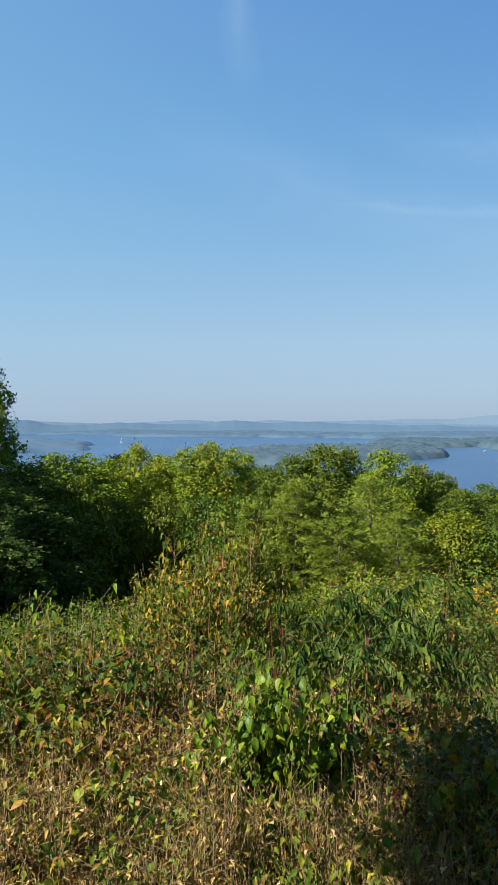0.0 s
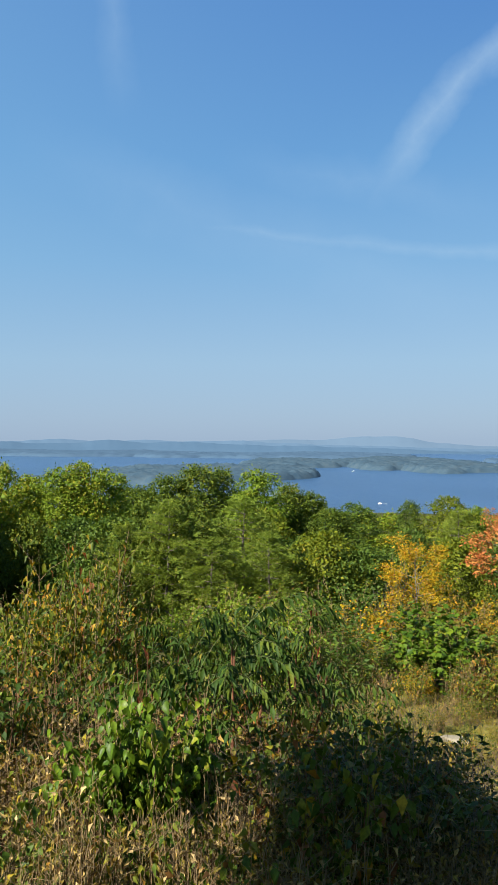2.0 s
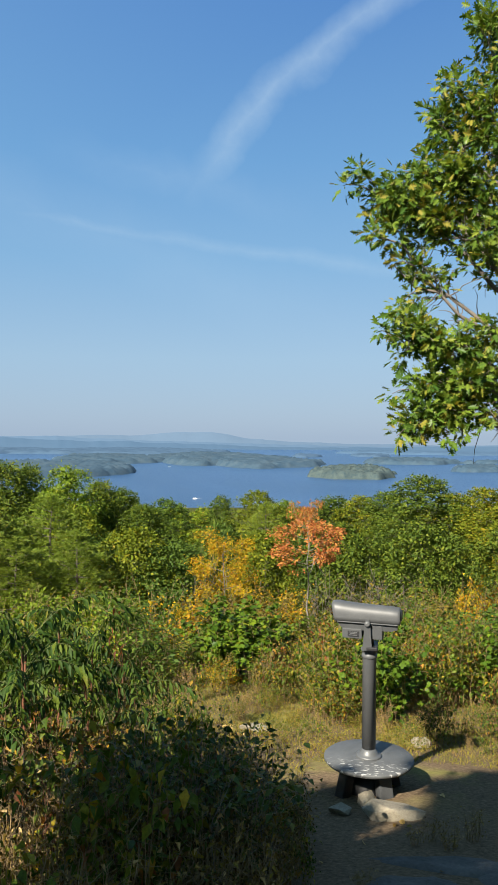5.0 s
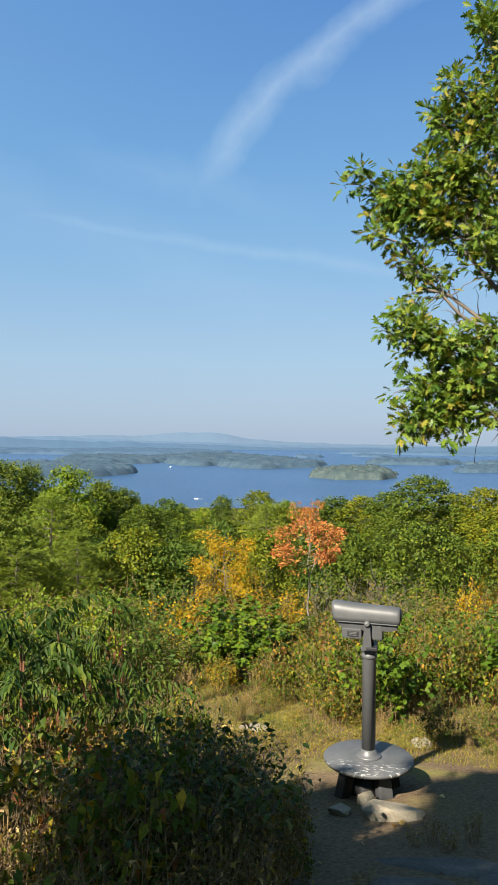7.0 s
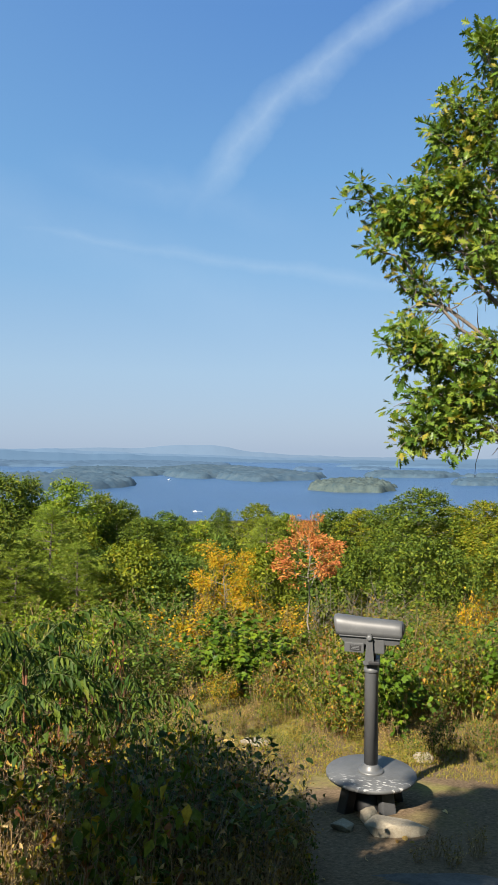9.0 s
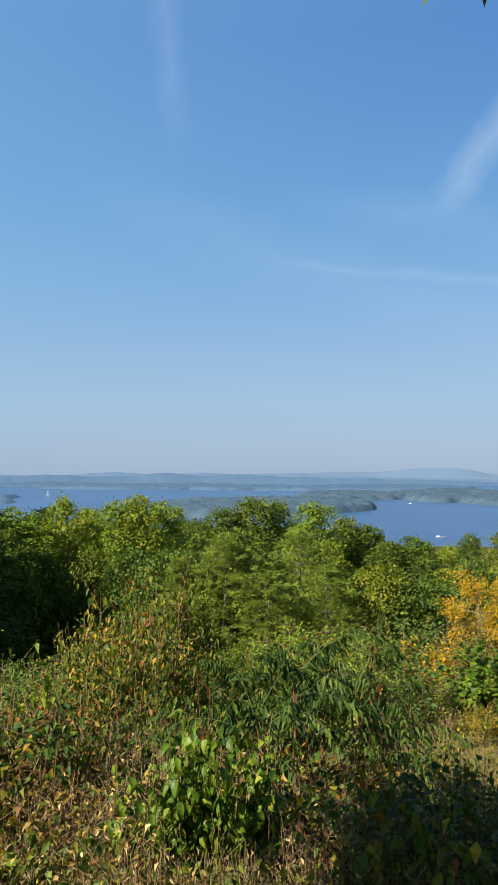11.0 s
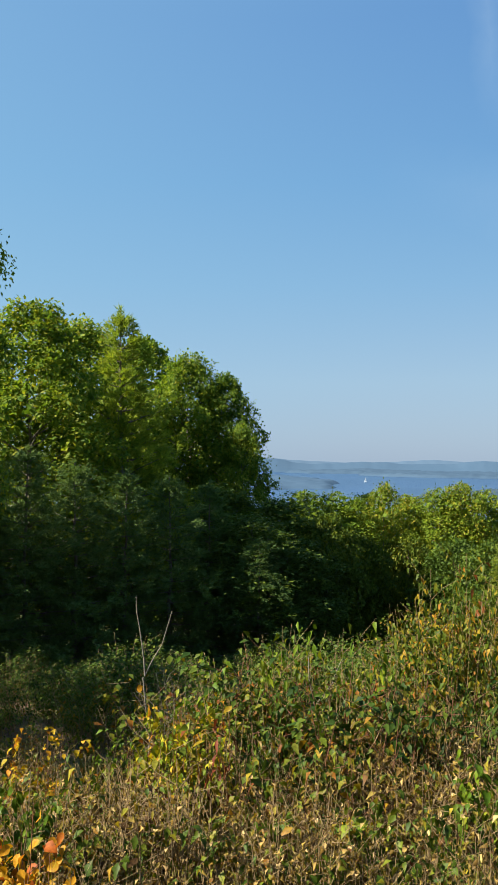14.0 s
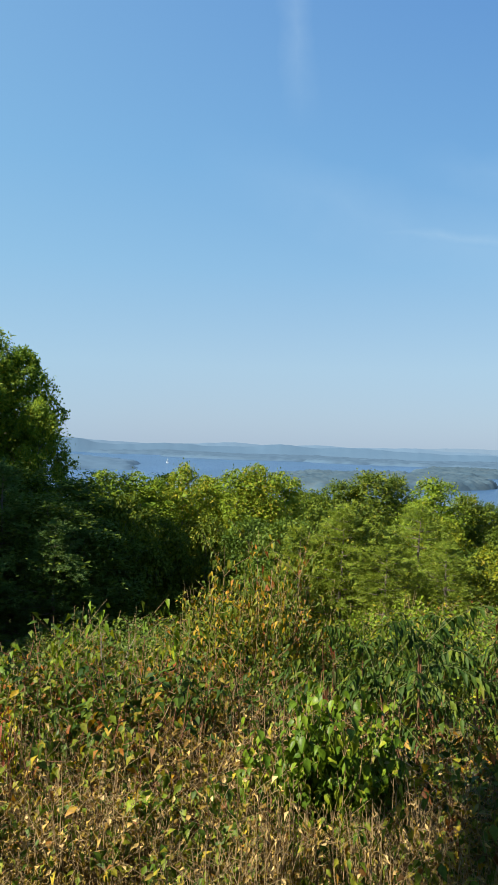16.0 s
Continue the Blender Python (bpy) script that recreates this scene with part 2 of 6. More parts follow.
M_AUTUMN = leaf_mat("turning_leaves", [(0, (0.04, 0.07, 0.008)), (0.5, (0.085, 0.115, 0.011)), (0.74, (0.16, 0.15, 0.014)), (0.88, (0.28, 0.19, 0.014)), (0.95, (0.25, 0.11, 0.014)), (1, (0.15, 0.05, 0.014))], 0.35, 0.5, 0.3, 2.5)
M_BROAD = leaf_mat("broad_leaves", [(0, (0.035, 0.075, 0.007)), (0.6, (0.075, 0.13, 0.010)), (0.95, (0.13, 0.185, 0.013)), (1, (0.19, 0.21, 0.018))], 0.35, 0.42, 0.2)
M_SPRIG = leaf_mat("sprig_leaves", [(0, (0.05, 0.10, 0.008)), (0.6, (0.10, 0.165, 0.011)), (1, (0.19, 0.22, 0.016))], 0.35, 0.5, 0.2, 2.0)
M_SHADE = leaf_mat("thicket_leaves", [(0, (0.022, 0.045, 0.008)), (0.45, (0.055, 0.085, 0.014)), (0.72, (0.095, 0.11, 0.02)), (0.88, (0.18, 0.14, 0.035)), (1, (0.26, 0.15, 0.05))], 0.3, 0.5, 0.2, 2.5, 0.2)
M_GRASS = leaf_mat("grass_blades", [(0, (0.10, 0.12, 0.014)), (0.45, (0.19, 0.175, 0.024)), (0.8, (0.29, 0.235, 0.05)), (1, (0.24, 0.15, 0.05))], 0.4, 0.65, 0.35, 1.2)
M_STRAW = leaf_mat("straw_blades", [(0, (0.13, 0.10, 0.014)), (0.5, (0.23, 0.16, 0.03)), (1, (0.34, 0.25, 0.085))], 0.3, 0.7)
M_RUST = leaf_mat("rusty_leaves", [(0, (0.06, 0.075, 0.008)), (0.4, (0.12, 0.11, 0.012)), (0.75, (0.18, 0.125, 0.02)), (1, (0.14, 0.065, 0.02))], 0.3, 0.65)
M_BARK = surface("bark", [(0.2, (0.045, 0.035, 0.028)), (0.6, (0.13, 0.11, 0.09)), (0.85, (0.24, 0.22, 0.19))], 9.0, 0.9, 0.7)
M_PALEBARK = surface("pale_bark", [(0.2, (0.09, 0.075, 0.06)), (0.6, (0.19, 0.165, 0.135)), (0.85, (0.29, 0.26, 0.22))], 9.0, 0.85, 0.5)
M_STEM = surface("stems", [(0.2, (0.085, 0.055, 0.024)), (0.55, (0.19, 0.13, 0.06)), (0.85, (0.34, 0.25, 0.13))], 6.0, 0.85, 0.2)
M_REDSTEM = surface("red_stems", [(0.2, (0.07, 0.03, 0.015)), (0.6, (0.13, 0.05, 0.022)), (0.9, (0.16, 0.10, 0.04))], 6.0, 0.8, 0.2)
M_GREENSTEM = surface("green_stalks", [(0.2, (0.04, 0.06, 0.012)), (0.8, (0.09, 0.10, 0.025))], 6.0, 0.7, 0.0)
M_ROCK = surface("granite", [(0.25, (0.10, 0.085, 0.062)), (0.5, (0.20, 0.175, 0.13)), (0.75, (0.33, 0.295, 0.225))], 5.0, 0.9, 0.8, fine=60.0, spec=0.2)
M_LEDGE = surface("grey_bedrock", [(0.3, (0.045, 0.043, 0.040)), (0.5, (0.078, 0.074, 0.068)), (0.75, (0.13, 0.122, 0.11))], 4.0, 0.9, 0.7, fine=40.0, spec=0.15)
M_METAL = surface("grey_painted_metal", [(0.3, (0.052, 0.055, 0.058)), (0.55, (0.070, 0.073, 0.076)), (0.8, (0.095, 0.098, 0.10))], 4.0, 0.45, 0.08, 0.0, fine=120.0, spec=0.5, bump_scale=0.003)
M_DARKMETAL = surface("dark_grey_metal", [(0.3, (0.035, 0.037, 0.04)), (0.8, (0.065, 0.068, 0.07))], 5.0, 0.5, 0.08, 0.0, fine=90.0, spec=0.4, bump_scale=0.003)
M_BLACK = surface("black_metal", [(0.3, (0.012, 0.012, 0.013)), (0.8, (0.03, 0.03, 0.032))], 6.0, 0.5, 0.1, 0.2, spec=0.5, bump_scale=0.003)
M_HOOD = surface("weathered_grey_hood", [(0.3, (0.044, 0.046, 0.049)), (0.55, (0.062, 0.064, 0.066)), (0.8, (0.094, 0.096, 0.097))], 6.0, 0.48, 0.06, 0.0, fine=90.0, spec=0.4, bump_scale=0.003)
M_WHITE = surface("white_paint", [(0.3, (0.72, 0.72, 0.70)), (0.8, (0.82, 0.82, 0.80))], 2.0, 0.5, 0.0)


def plate_mat():
    """Grey painted steel with paint scuffed away where boots step."""
    m, t, out = node_mat("scuffed_grey_plate")
    a, b = noise_node(t, 9.0, 5.0, 0.65), noise_node(t, 70.0, 5.0, 0.7)
    base = ramp_node(t, [(0.3, (0.045, 0.048, 0.05)), (0.55, (0.070, 0.073, 0.075)), (0.75, (0.105, 0.108, 0.108))])
    add = t.nodes.new("ShaderNodeMath")
    add.operation = "MULTIPLY_ADD"
    add.inputs[1].default_value = 0.5
    half = t.nodes.new("ShaderNodeMath")
    half.operation = "MULTIPLY"
    half.inputs[1].default_value = 0.5
    t.links.new(b.outputs[0], half.inputs[0])
    t.links.new(a.outputs[0], add.inputs[0])
    t.links.new(half.outputs[0], add.inputs[2])
    t.links.new(add.outputs[0], base.inputs[0])
    tc = t.nodes.new("ShaderNodeTexCoord")
    mp = t.nodes.new("ShaderNodeMapping")
    mp.inputs["Rotation"].default_value = (0, 0, 0.5)
    mp.inputs["Scale"].default_value = (22, 48, 22)
    t.links.new(tc.outputs["Object"], mp.inputs[0])
    sn = t.nodes.new("ShaderNodeTexNoise")
    sn.inputs["Scale"].default_value, sn.inputs["Detail"].default_value = 1.0, 3.0
    t.links.new(mp.outputs[0], sn.inputs["Vector"])
    scuff = ramp_node(t, [(0.57, (0, 0, 0)), (0.66, (1, 1, 1))])
    t.links.new(sn.outputs[0], scuff.inputs[0])
    sep = t.nodes.new("ShaderNodeSeparateXYZ")
    t.links.new(tc.outputs["Object"], sep.inputs[0])
    where = t.nodes.new("ShaderNodeMapRange")
    where.inputs["From Min"].default_value, where.inputs["From Max"].default_value = -0.06, -0.20
    t.links.new(sep.outputs["Y"], where.inputs["Value"])
    both = t.nodes.new("ShaderNodeMath")
    both.operation = "MULTIPLY"
    t.links.new(scuff.outputs[0], both.inputs[0])
    t.links.new(where.outputs[0], both.inputs[1])
    mix = t.nodes.new("ShaderNodeMixRGB")
    mix.inputs[2].default_value = (0.34, 0.34, 0.33, 1)
    t.links.new(both.outputs[0], mix.inputs[0])
    t.links.new(base.outputs[0], mix.inputs[1])
    bs = t.nodes.new("ShaderNodeBsdfPrincipled")
    bs.inputs["Roughness"].default_value = 0.6
    t.links.new(mix.outputs[0], bs.inputs["Base Color"])
    t.links.new(bs.outputs[0], out.inputs["Surface"])
    return m


M_PLATE = plate_mat()


def ground_mat():
    """Bare trodden soil with leaf litter near the path, grass and forest floor away from it."""
    m, t, out = node_mat("soil")
    a = noise_node(t, 0.9, 6.0, 0.65)
    b = noise_node(t, 34.0, 8.0, 0.7)
    c = noise_node(t, 7.0, 5.0, 0.6)
    soil = ramp_node(t, [(0.28, (0.036, 0.025, 0.016)), (0.42, (0.085, 0.061, 0.038)), (0.6, (0.135, 0.098, 0.062)), (0.78, (0.23, 0.172, 0.115))])
    t.links.new(b.outputs[0], soil.inputs[0])
    turf = ramp_node(t, [(0.3, (0.075, 0.085, 0.018)), (0.55, (0.16, 0.155, 0.04)), (0.75, (0.27, 0.225, 0.08))])
    t.links.new(c.outputs[0], turf.inputs[0])
    mask = ramp_node(t, [(0.5, (0, 0, 0)), (0.68, (1, 1, 1))])
    t.links.new(a.outputs[0], mask.inputs[0])
    mx = t.nodes.new("ShaderNodeMixRGB")
    t.links.new(mask.outputs[0], mx.inputs[0])
    t.links.new(soil.outputs[0], mx.inputs[1])
    t.links.new(turf.outputs[0], mx.inputs[2])
    near = t.nodes.new("ShaderNodeMapRange")
    near.inputs["From Min"].default_value, near.inputs["From Max"].default_value = 5.4, 6.8
    here = t.nodes.new("ShaderNodeTexCoord")
    span = t.nodes.new("ShaderNodeVectorMath")
    span.operation = "LENGTH"
    t.links.new(here.outputs["Object"], span.inputs[0])
    t.links.new(span.outputs["Value"], near.inputs["Value"])
    turfed = t.nodes.new("ShaderNodeMath")
    turfed.operation = "MULTIPLY"
    t.links.new(mask.outputs[0], turfed.inputs[0])
    t.links.new(near.outputs[0], turfed.inputs[1])
    t.links.new(turfed.outputs[0], mx.inputs[0])
    # under the trees the floor is dark leaf mould and low green growth
    pos = t.nodes.new("ShaderNodeTexCoord")
    ln = t.nodes.new("ShaderNodeVectorMath")
    ln.operation = "LENGTH"
    t.links.new(pos.outputs["Object"], ln.inputs[0])
    far = t.nodes.new("ShaderNodeMapRange")
    far.inputs["From Min"].default_value, far.inputs["From Max"].default_value = 13.0, 18.0
    t.links.new(ln.outputs["Value"], far.inputs["Value"])
    floor_col = ramp_node(t, [(0.3, (0.028, 0.034, 0.010)), (0.7, (0.06, 0.06, 0.02))])
    t.links.new(c.outputs[0], floor_col.inputs[0])
    mx2 = t.nodes.new("ShaderNodeMixRGB")
    t.links.new(far.outputs[0], mx2.inputs[0])
    t.links.new(mx.outputs[0], mx2.inputs[1])
    t.links.new(floor_col.outputs[0], mx2.inputs[2])
    mx = mx2
    bs = t.nodes.new("ShaderNodeBsdfPrincipled")
    bs.inputs["Roughness"].default_value = 0.95
    bs.inputs["Specular IOR Level"].default_value = 0.04
    bp = t.nodes.new("ShaderNodeBump")
    bp.inputs["Strength"].default_value, bp.inputs["Distance"].default_value = 0.4, 0.012
    t.links.new(b.outputs[0], bp.inputs["Height"])
    t.links.new(mx.outputs[0], bs.inputs["Base Color"])
    t.links.new(bp.outputs[0], bs.inputs["Normal"])
    t.links.new(bs.outputs[0], out.inputs["Surface"])
    return m


def water_mat():
    m, t, out = node_mat("lake_water")
    tc = t.nodes.new("ShaderNodeTexCoord")
    w = t.nodes.new("ShaderNodeTexNoise")
    w.inputs["Scale"].default_value, w.inputs["Detail"].default_value = 0.25, 6.0
    t.links.new(tc.outputs["Object"], w.inputs["Vector"])
    big = t.nodes.new("ShaderNodeTexNoise")
    big.inputs["Scale"].default_value, big.inputs["Detail"].default_value = 0.006, 4.0
    mp = t.nodes.new("ShaderNodeMapping")
    mp.inputs["Scale"].default_value = (1.0, 0.3, 1.0)
    t.links.new(tc.outputs["Object"], mp.inputs[0])
    t.links.new(mp.outputs[0], big.inputs["Vector"])
    r = ramp_node(t, [(0.35, (0.015, 0.042, 0.10)), (0.65, (0.021, 0.054, 0.126))])
    t.links.new(big.outputs[0], r.inputs[0])
    bs = t.nodes.new("ShaderNodeBsdfPrincipled")
    bs.inputs["Roughness"].default_value = 0.28
    bs.inputs["IOR"].default_value = 1.33
    bp = t.nodes.new("ShaderNodeBump")
    bp.inputs["Strength"].default_value, bp.inputs["Distance"].default_value = 1.0, 1.0
    t.links.new(w.outputs[0], bp.inputs["Height"])
    t.links.new(r.outputs[0], bs.inputs["Base Color"])
    t.links.new(bp.outputs[0], bs.inputs["Normal"])
    t.links.new(bs.outputs[0], out.inputs["Surface"])
    return m


M_GROUND, M_WATER = ground_mat(), water_mat()
# aerial haze is mixed into these woodland colours, bluer and paler with distance
M_HAZED_ISLE = surface("wooded_island_haze_tint", [(0.38, (0.030, 0.048, 0.056)), (0.5, (0.046, 0.064, 0.066)), (0.64, (0.066, 0.084, 0.076))], 0.09, 1.0, 0.0, fine=0.5, spec=0.0)
M_HAZED_SHORE = surface("wooded_shore_haze_tint", [(0.38, (0.031, 0.056, 0.084)), (0.5, (0.040, 0.066, 0.092)), (0.64, (0.053, 0.077, 0.098))], 0.03, 1.0, 0.0, fine=0.2, spec=0.0)
M_HAZED_FARSHORE = surface("distant_woods_haze_tint", [(0.3, (0.042, 0.074, 0.119)), (0.55, (0.048, 0.081, 0.126)), (0.75, (0.055, 0.088, 0.132))], 0.008, 1.0, 0.0, fine=0.05, spec=0.0)
# ridges and low shore: base colour drawn towards the sky in place of haze
M_HAZED_HILLS = surface("distant_hills_haze_tint", [(0.3, (0.068, 0.103, 0.153)), (0.7, (0.071, 0.107, 0.157))], 0.003, 1.0, 0.0, spec=0.0)
M_HAZE2 = surface("blue_hills_haze_tint", [(0.3, (0.062, 0.101, 0.156)), (0.7, (0.066, 0.106, 0.162))], 0.004, 1.0, 0.0, spec=0.0)
M_FARHAZE = surface("low_shore_haze_tint", [(0.3, (0.047, 0.084, 0.135)), (0.7, (0.054, 0.091, 0.142))], 0.006, 1.0, 0.0, fine=0.03, spec=0.0)


# ---- mesh helpers ----
def raw_mesh(name, verts, loops, starts, totals, mat, smooth=False):
    me = bpy.data.meshes.new(name)
    me.vertices.add(len(verts))
    me.vertices.foreach_set("co", np.ascontiguousarray(verts, dtype=np.float32).ravel())
    me.loops.add(len(loops))
    me.loops.foreach_set("vertex_index", np.ascontiguousarray(loops, dtype=np.int32))
    me.polygons.add(len(starts))
    me.polygons.foreach_set("loop_start", np.ascontiguousarray(starts, dtype=np.int32))
    me.polygons.foreach_set("loop_total", np.ascontiguousarray(totals, dtype=np.int32))
    if smooth:
        me.polygons.foreach_set("use_smooth", np.ones(len(starts), dtype=bool))
    me.update(calc_edges=True)
    me.materials.append(mat)
    return me


def unit(v):
    return v / np.maximum(np.linalg.norm(v, axis=-1, keepdims=True), 1e-9)


SIMPLE = ([(0, 0, 0), (0.31, 0.42, 0.09), (0, 1, -0.12), (-0.31, 0.42, 0.09)], [(0, 1, 2), (0, 2, 3)])
HALF_BROAD = [(0.26, 0.16, 0.09), (0.37, 0.42, 0.13), (0.22, 0.76, 0.03)]
BROAD = ([(0, 0, 0), *HALF_BROAD, (0, 1, -0.26), *[(-x, y, z - 0.05) for x, y, z in reversed(HALF_BROAD)], (0, 0.4, -0.01), (0, 0.75, -0.10)],
         [(0, 1, 2, 8), (8, 2, 3, 9), (9, 3, 4), (0, 8, 6, 7), (8, 9, 5, 6), (9, 4, 5)])
FOLD = ([(0, 0, 0), (0.27, 0.38, 0.13), (0, 0.42, 0), (-0.24, 0.36, 0.10), (0.04, 1, -0.28)], [(0, 1, 2), (0, 2, 3), (1, 4, 2), (2, 4, 3)])
HANG = ([(0, 0, 0), (0.15, 0.40, 0.07), (0, 0.42, 0), (-0.15, 0.40, 0.07), (0, 1, -0.30)], [(0, 1, 2), (0, 2, 3), (1, 4, 2), (2, 4, 3)])
CURL = ([(0, 0, 0), (0.20, 0.35, 0.20), (0, 0.40, 0), (-0.13, 0.45, 0.16), (0.16, 0.72, -0.30)], [(0, 1, 2), (0, 2, 3), (1, 4, 2), (2, 4, 3)])
NARROW = ([(0, 0, 0), (0.13, 0.45, 0.03), (0, 1, -0.18), (-0.13, 0.45, 0.03)], [(0, 1, 2), (0, 2, 3)])
HALF_OAK = [(0.04, 0.14, 0.02), (0.22, 0.26, 0.02), (0.06, 0.32, 0.01), (0.44, 0.50, 0.05), (0.11, 0.50, 0.02), (0.42, 0.78, 0.05), (0.10, 0.70, 0.01), (0.12, 0.93, -0.02)]
OAK = ([(0, 0, 0), *HALF_OAK, (0, 1, -0.08), *[(-x, y, z) for x, y, z in reversed(HALF_OAK)]], [tuple(range(0, 10)), (0, *range(9, 18))])
HALF_MAPLE = [(0.18, 0.05, 0.03), (0.22, 0.20, 0.03), (0.52, 0.36, 0.06), (0.33, 0.44, 0.03), (0.42, 0.68, 0.04), (0.16, 0.66, 0.0)]
MAPLE = ([(0, 0, 0), *HALF_MAPLE, (0, 1, -0.1), *[(-x, y, z) for x, y, z in reversed(HALF_MAPLE)]], [tuple(range(0, 8)), (0, *range(7, 14))])


def tuft_template(n, spread, seed):
    g = np.random.default_rng(seed)
    vs, fs = [], []
    for i in range(n):
        a = 2 * math.pi * i / n + g.uniform(-0.3, 0.3)
        s = spread * g.uniform(0.5, 1.1)
        d = np.array([math.cos(a) * s, 1.0, math.sin(a) * s])
        d *= g.uniform(0.75, 1.0) / np.linalg.norm(d)
        side = unit(np.cross(d, g.normal(size=3))) * 0.07
        k = len(vs)
        vs += [tuple(-side), tuple(side), tuple(d)]
        fs.append((k, k + 1, k + 2))
    return vs, fs


TUFT = tuft_template(6, 0.8, 3)
BLADES = ([(-0.010, 0, 0), (0.010, 0, 0), (0.004, 0.6, 0.06), (0, 1.0, 0.24)], [(0, 1, 2, 3)])


def leaf_cloud(name, P, D, U, S, template, mat):
    """One mesh of many small leaves: at P, growing along D, facing U, of length S."""
    tv, tf = np.array(template[0]), template[1]
    Y = unit(np.asarray(D, dtype=float))
    X = unit(np.cross(Y, U))
    Z = np.cross(X, Y)
    S = np.asarray(S)[:, None, None]
    V = np.asarray(P)[:, None, :] + S * (tv[None, :, 0, None] * X[:, None] + tv[None, :, 1, None] * Y[:, None] + tv[None, :, 2, None] * Z[:, None])
    n, k = len(P), len(tv)
    flat = np.concatenate([np.array(f) for f in tf])
    tot = np.array([len(f) for f in tf])
    loops = (flat[None, :] + (np.arange(n) * k)[:, None]).ravel()
    totals = np.tile(tot, n)
    starts = np.concatenate([[0], np.cumsum(totals)[:-1]])
    return raw_mesh(name, V.reshape(-1, 3), loops, starts, totals, mat)


def tubes(name, branches, mat, sides=5):
    """Tapered branches: each a polyline with a radius at every point."""
    V, L = [], []
    base = 0
    ang = np.linspace(0, 2 * np.pi, sides, endpoint=False)
    for pts, rad in branches:
        pts, rad = np.asarray(pts, dtype=float), np.asarray(rad, dtype=float)
        m = len(pts)
        t = unit(np.gradient(pts, axis=0))
        ref = np.array([0.31, 0.95, 0.05]) if abs(t[0][2]) > 0.6 else np.array([0.05, 0.1, 1.0])
        a = unit(np.cross(t, ref))
        b = np.cross(t, a)
        ring = pts[:, None] + rad[:, None, None] * (np.cos(ang)[None, :, None] * a[:, None] + np.sin(ang)[None, :, None] * b[:, None])
        V.append(ring.reshape(-1, 3))
        i, j = np.meshgrid(np.arange(m - 1), np.arange(sides), indexing="ij")
        j2 = (j + 1) % sides
        q = np.stack([i * sides + j, i * sides + j2, (i + 1) * sides + j2, (i + 1) * sides + j], -1).reshape(-1, 4) + base
        L.append(q)
        base += m * sides
    V, L = np.concatenate(V), np.concatenate(L)
    totals = np.full(len(L), 4)
    return raw_mesh(name, V, L.ravel(), np.arange(len(L)) * 4, totals, mat, True)


def part(name, bm, material, parent, label=""):
    """Links a bmesh (or a mesh) as one object under a thing or a part."""
    if isinstance(bm, bmesh.types.BMesh):
        me = bpy.data.meshes.new(name)
        bm.to_mesh(me)
        bm.free()
        me.materials.append(material)
    else:
        me = bm
    ob = new(name, me)
    ob.parent = parent
    if label:
        ob["label"] = label
    return ob


def curve_pts(a, b, n, sag, g, wob=0.0):
    t = np.linspace(0, 1, n)[:, None]
    p = (1 - t) * np.asarray(a) + t * np.asarray(b)
    p[:, 2] += sag * (t[:, 0] * (1 - t[:, 0])) * 4
    if wob:
        w = g.normal(size=(n, 3)) * wob
        w[0] = 0
        p += w
    return p


def ground_z(x, y):
    """Height of the land: a slope falling from the lookout, then down the mountainside under the lake."""
    x, y = np.asarray(x, dtype=float), np.asarray(y, dtype=float)
    soft = 0.9 * np.clip(-y / 2.0, 0, 1)      # the crest is rounded behind the lookout
    r = np.hypot(np.hypot(0.8 * x, soft) - soft, np.maximum(np.maximum(y, -y - 45), 0))
    z = np.interp(r, [0, 6, 12, 25, 40, 60, 120, 300, 700, 900, 5200], [0, -1.16, -2.15, -4.3, -8.0, -14, -28, -48, -63.6, -68, -72])
    return z + 0.05 * np.sin(1.7 * x + 0.6) * np.sin(1.3 * y + 1.1) * np.clip(8 / np.maximum(r, 2), 0, 1)


def polar(az, r):
    a = math.radians(az)
    return r * math.sin(a), r * math.cos(a)


# ---- large structure: ground, lake, far land ----
def build_ground():
    radii = np.concatenate([[0.0], np.geomspace(0.35, 5000, 190)])
    seg = 260
    a = np.linspace(0, 2 * np.pi, seg, endpoint=False)
    R, A = np.meshgrid(radii[1:], a, indexing="ij")
    x, y = R * np.sin(A), R * np.cos(A)
    V = np.concatenate([[[0, 0, float(ground_z(0, 0))]], np.stack([x, y, ground_z(x, y)], -1).reshape(-1, 3)])
    i, j = np.meshgrid(np.arange(len(radii) - 2), np.arange(seg), indexing="ij")
    j2 = (j + 1) % seg
    q = np.stack([1 + i * seg + j, 1 + (i + 1) * seg + j, 1 + (i + 1) * seg + j2, 1 + i * seg + j2], -1).reshape(-1, 4)
    tri = np.stack([np.zeros(seg, int), 1 + np.arange(seg), 1 + (np.arange(seg) + 1) % seg], -1)
    loops = np.concatenate([q.ravel(), tri.ravel()])
    totals = np.concatenate([np.full(len(q), 4), np.full(seg, 3)])
    starts = np.concatenate([[0], np.cumsum(totals)[:-1]])
    ob = new("ground", raw_mesh("ground", V, loops, starts, totals, M_GROUND, True))
    return tagged(ob, "sloping brown soil and dry turf of a mountain clearing", "ground", kind="structure")


build_ground()
LAKE = -63.4
seg = 96
aa = np.linspace(0, 2 * np.pi, seg, endpoint=False)
lake_v = np.concatenate([np.stack([300 * np.sin(aa), 300 * np.cos(aa), np.full(seg, LAKE)], -1), np.stack([4980 * np.sin(aa), 4980 * np.cos(aa), np.full(seg, LAKE)], -1)])
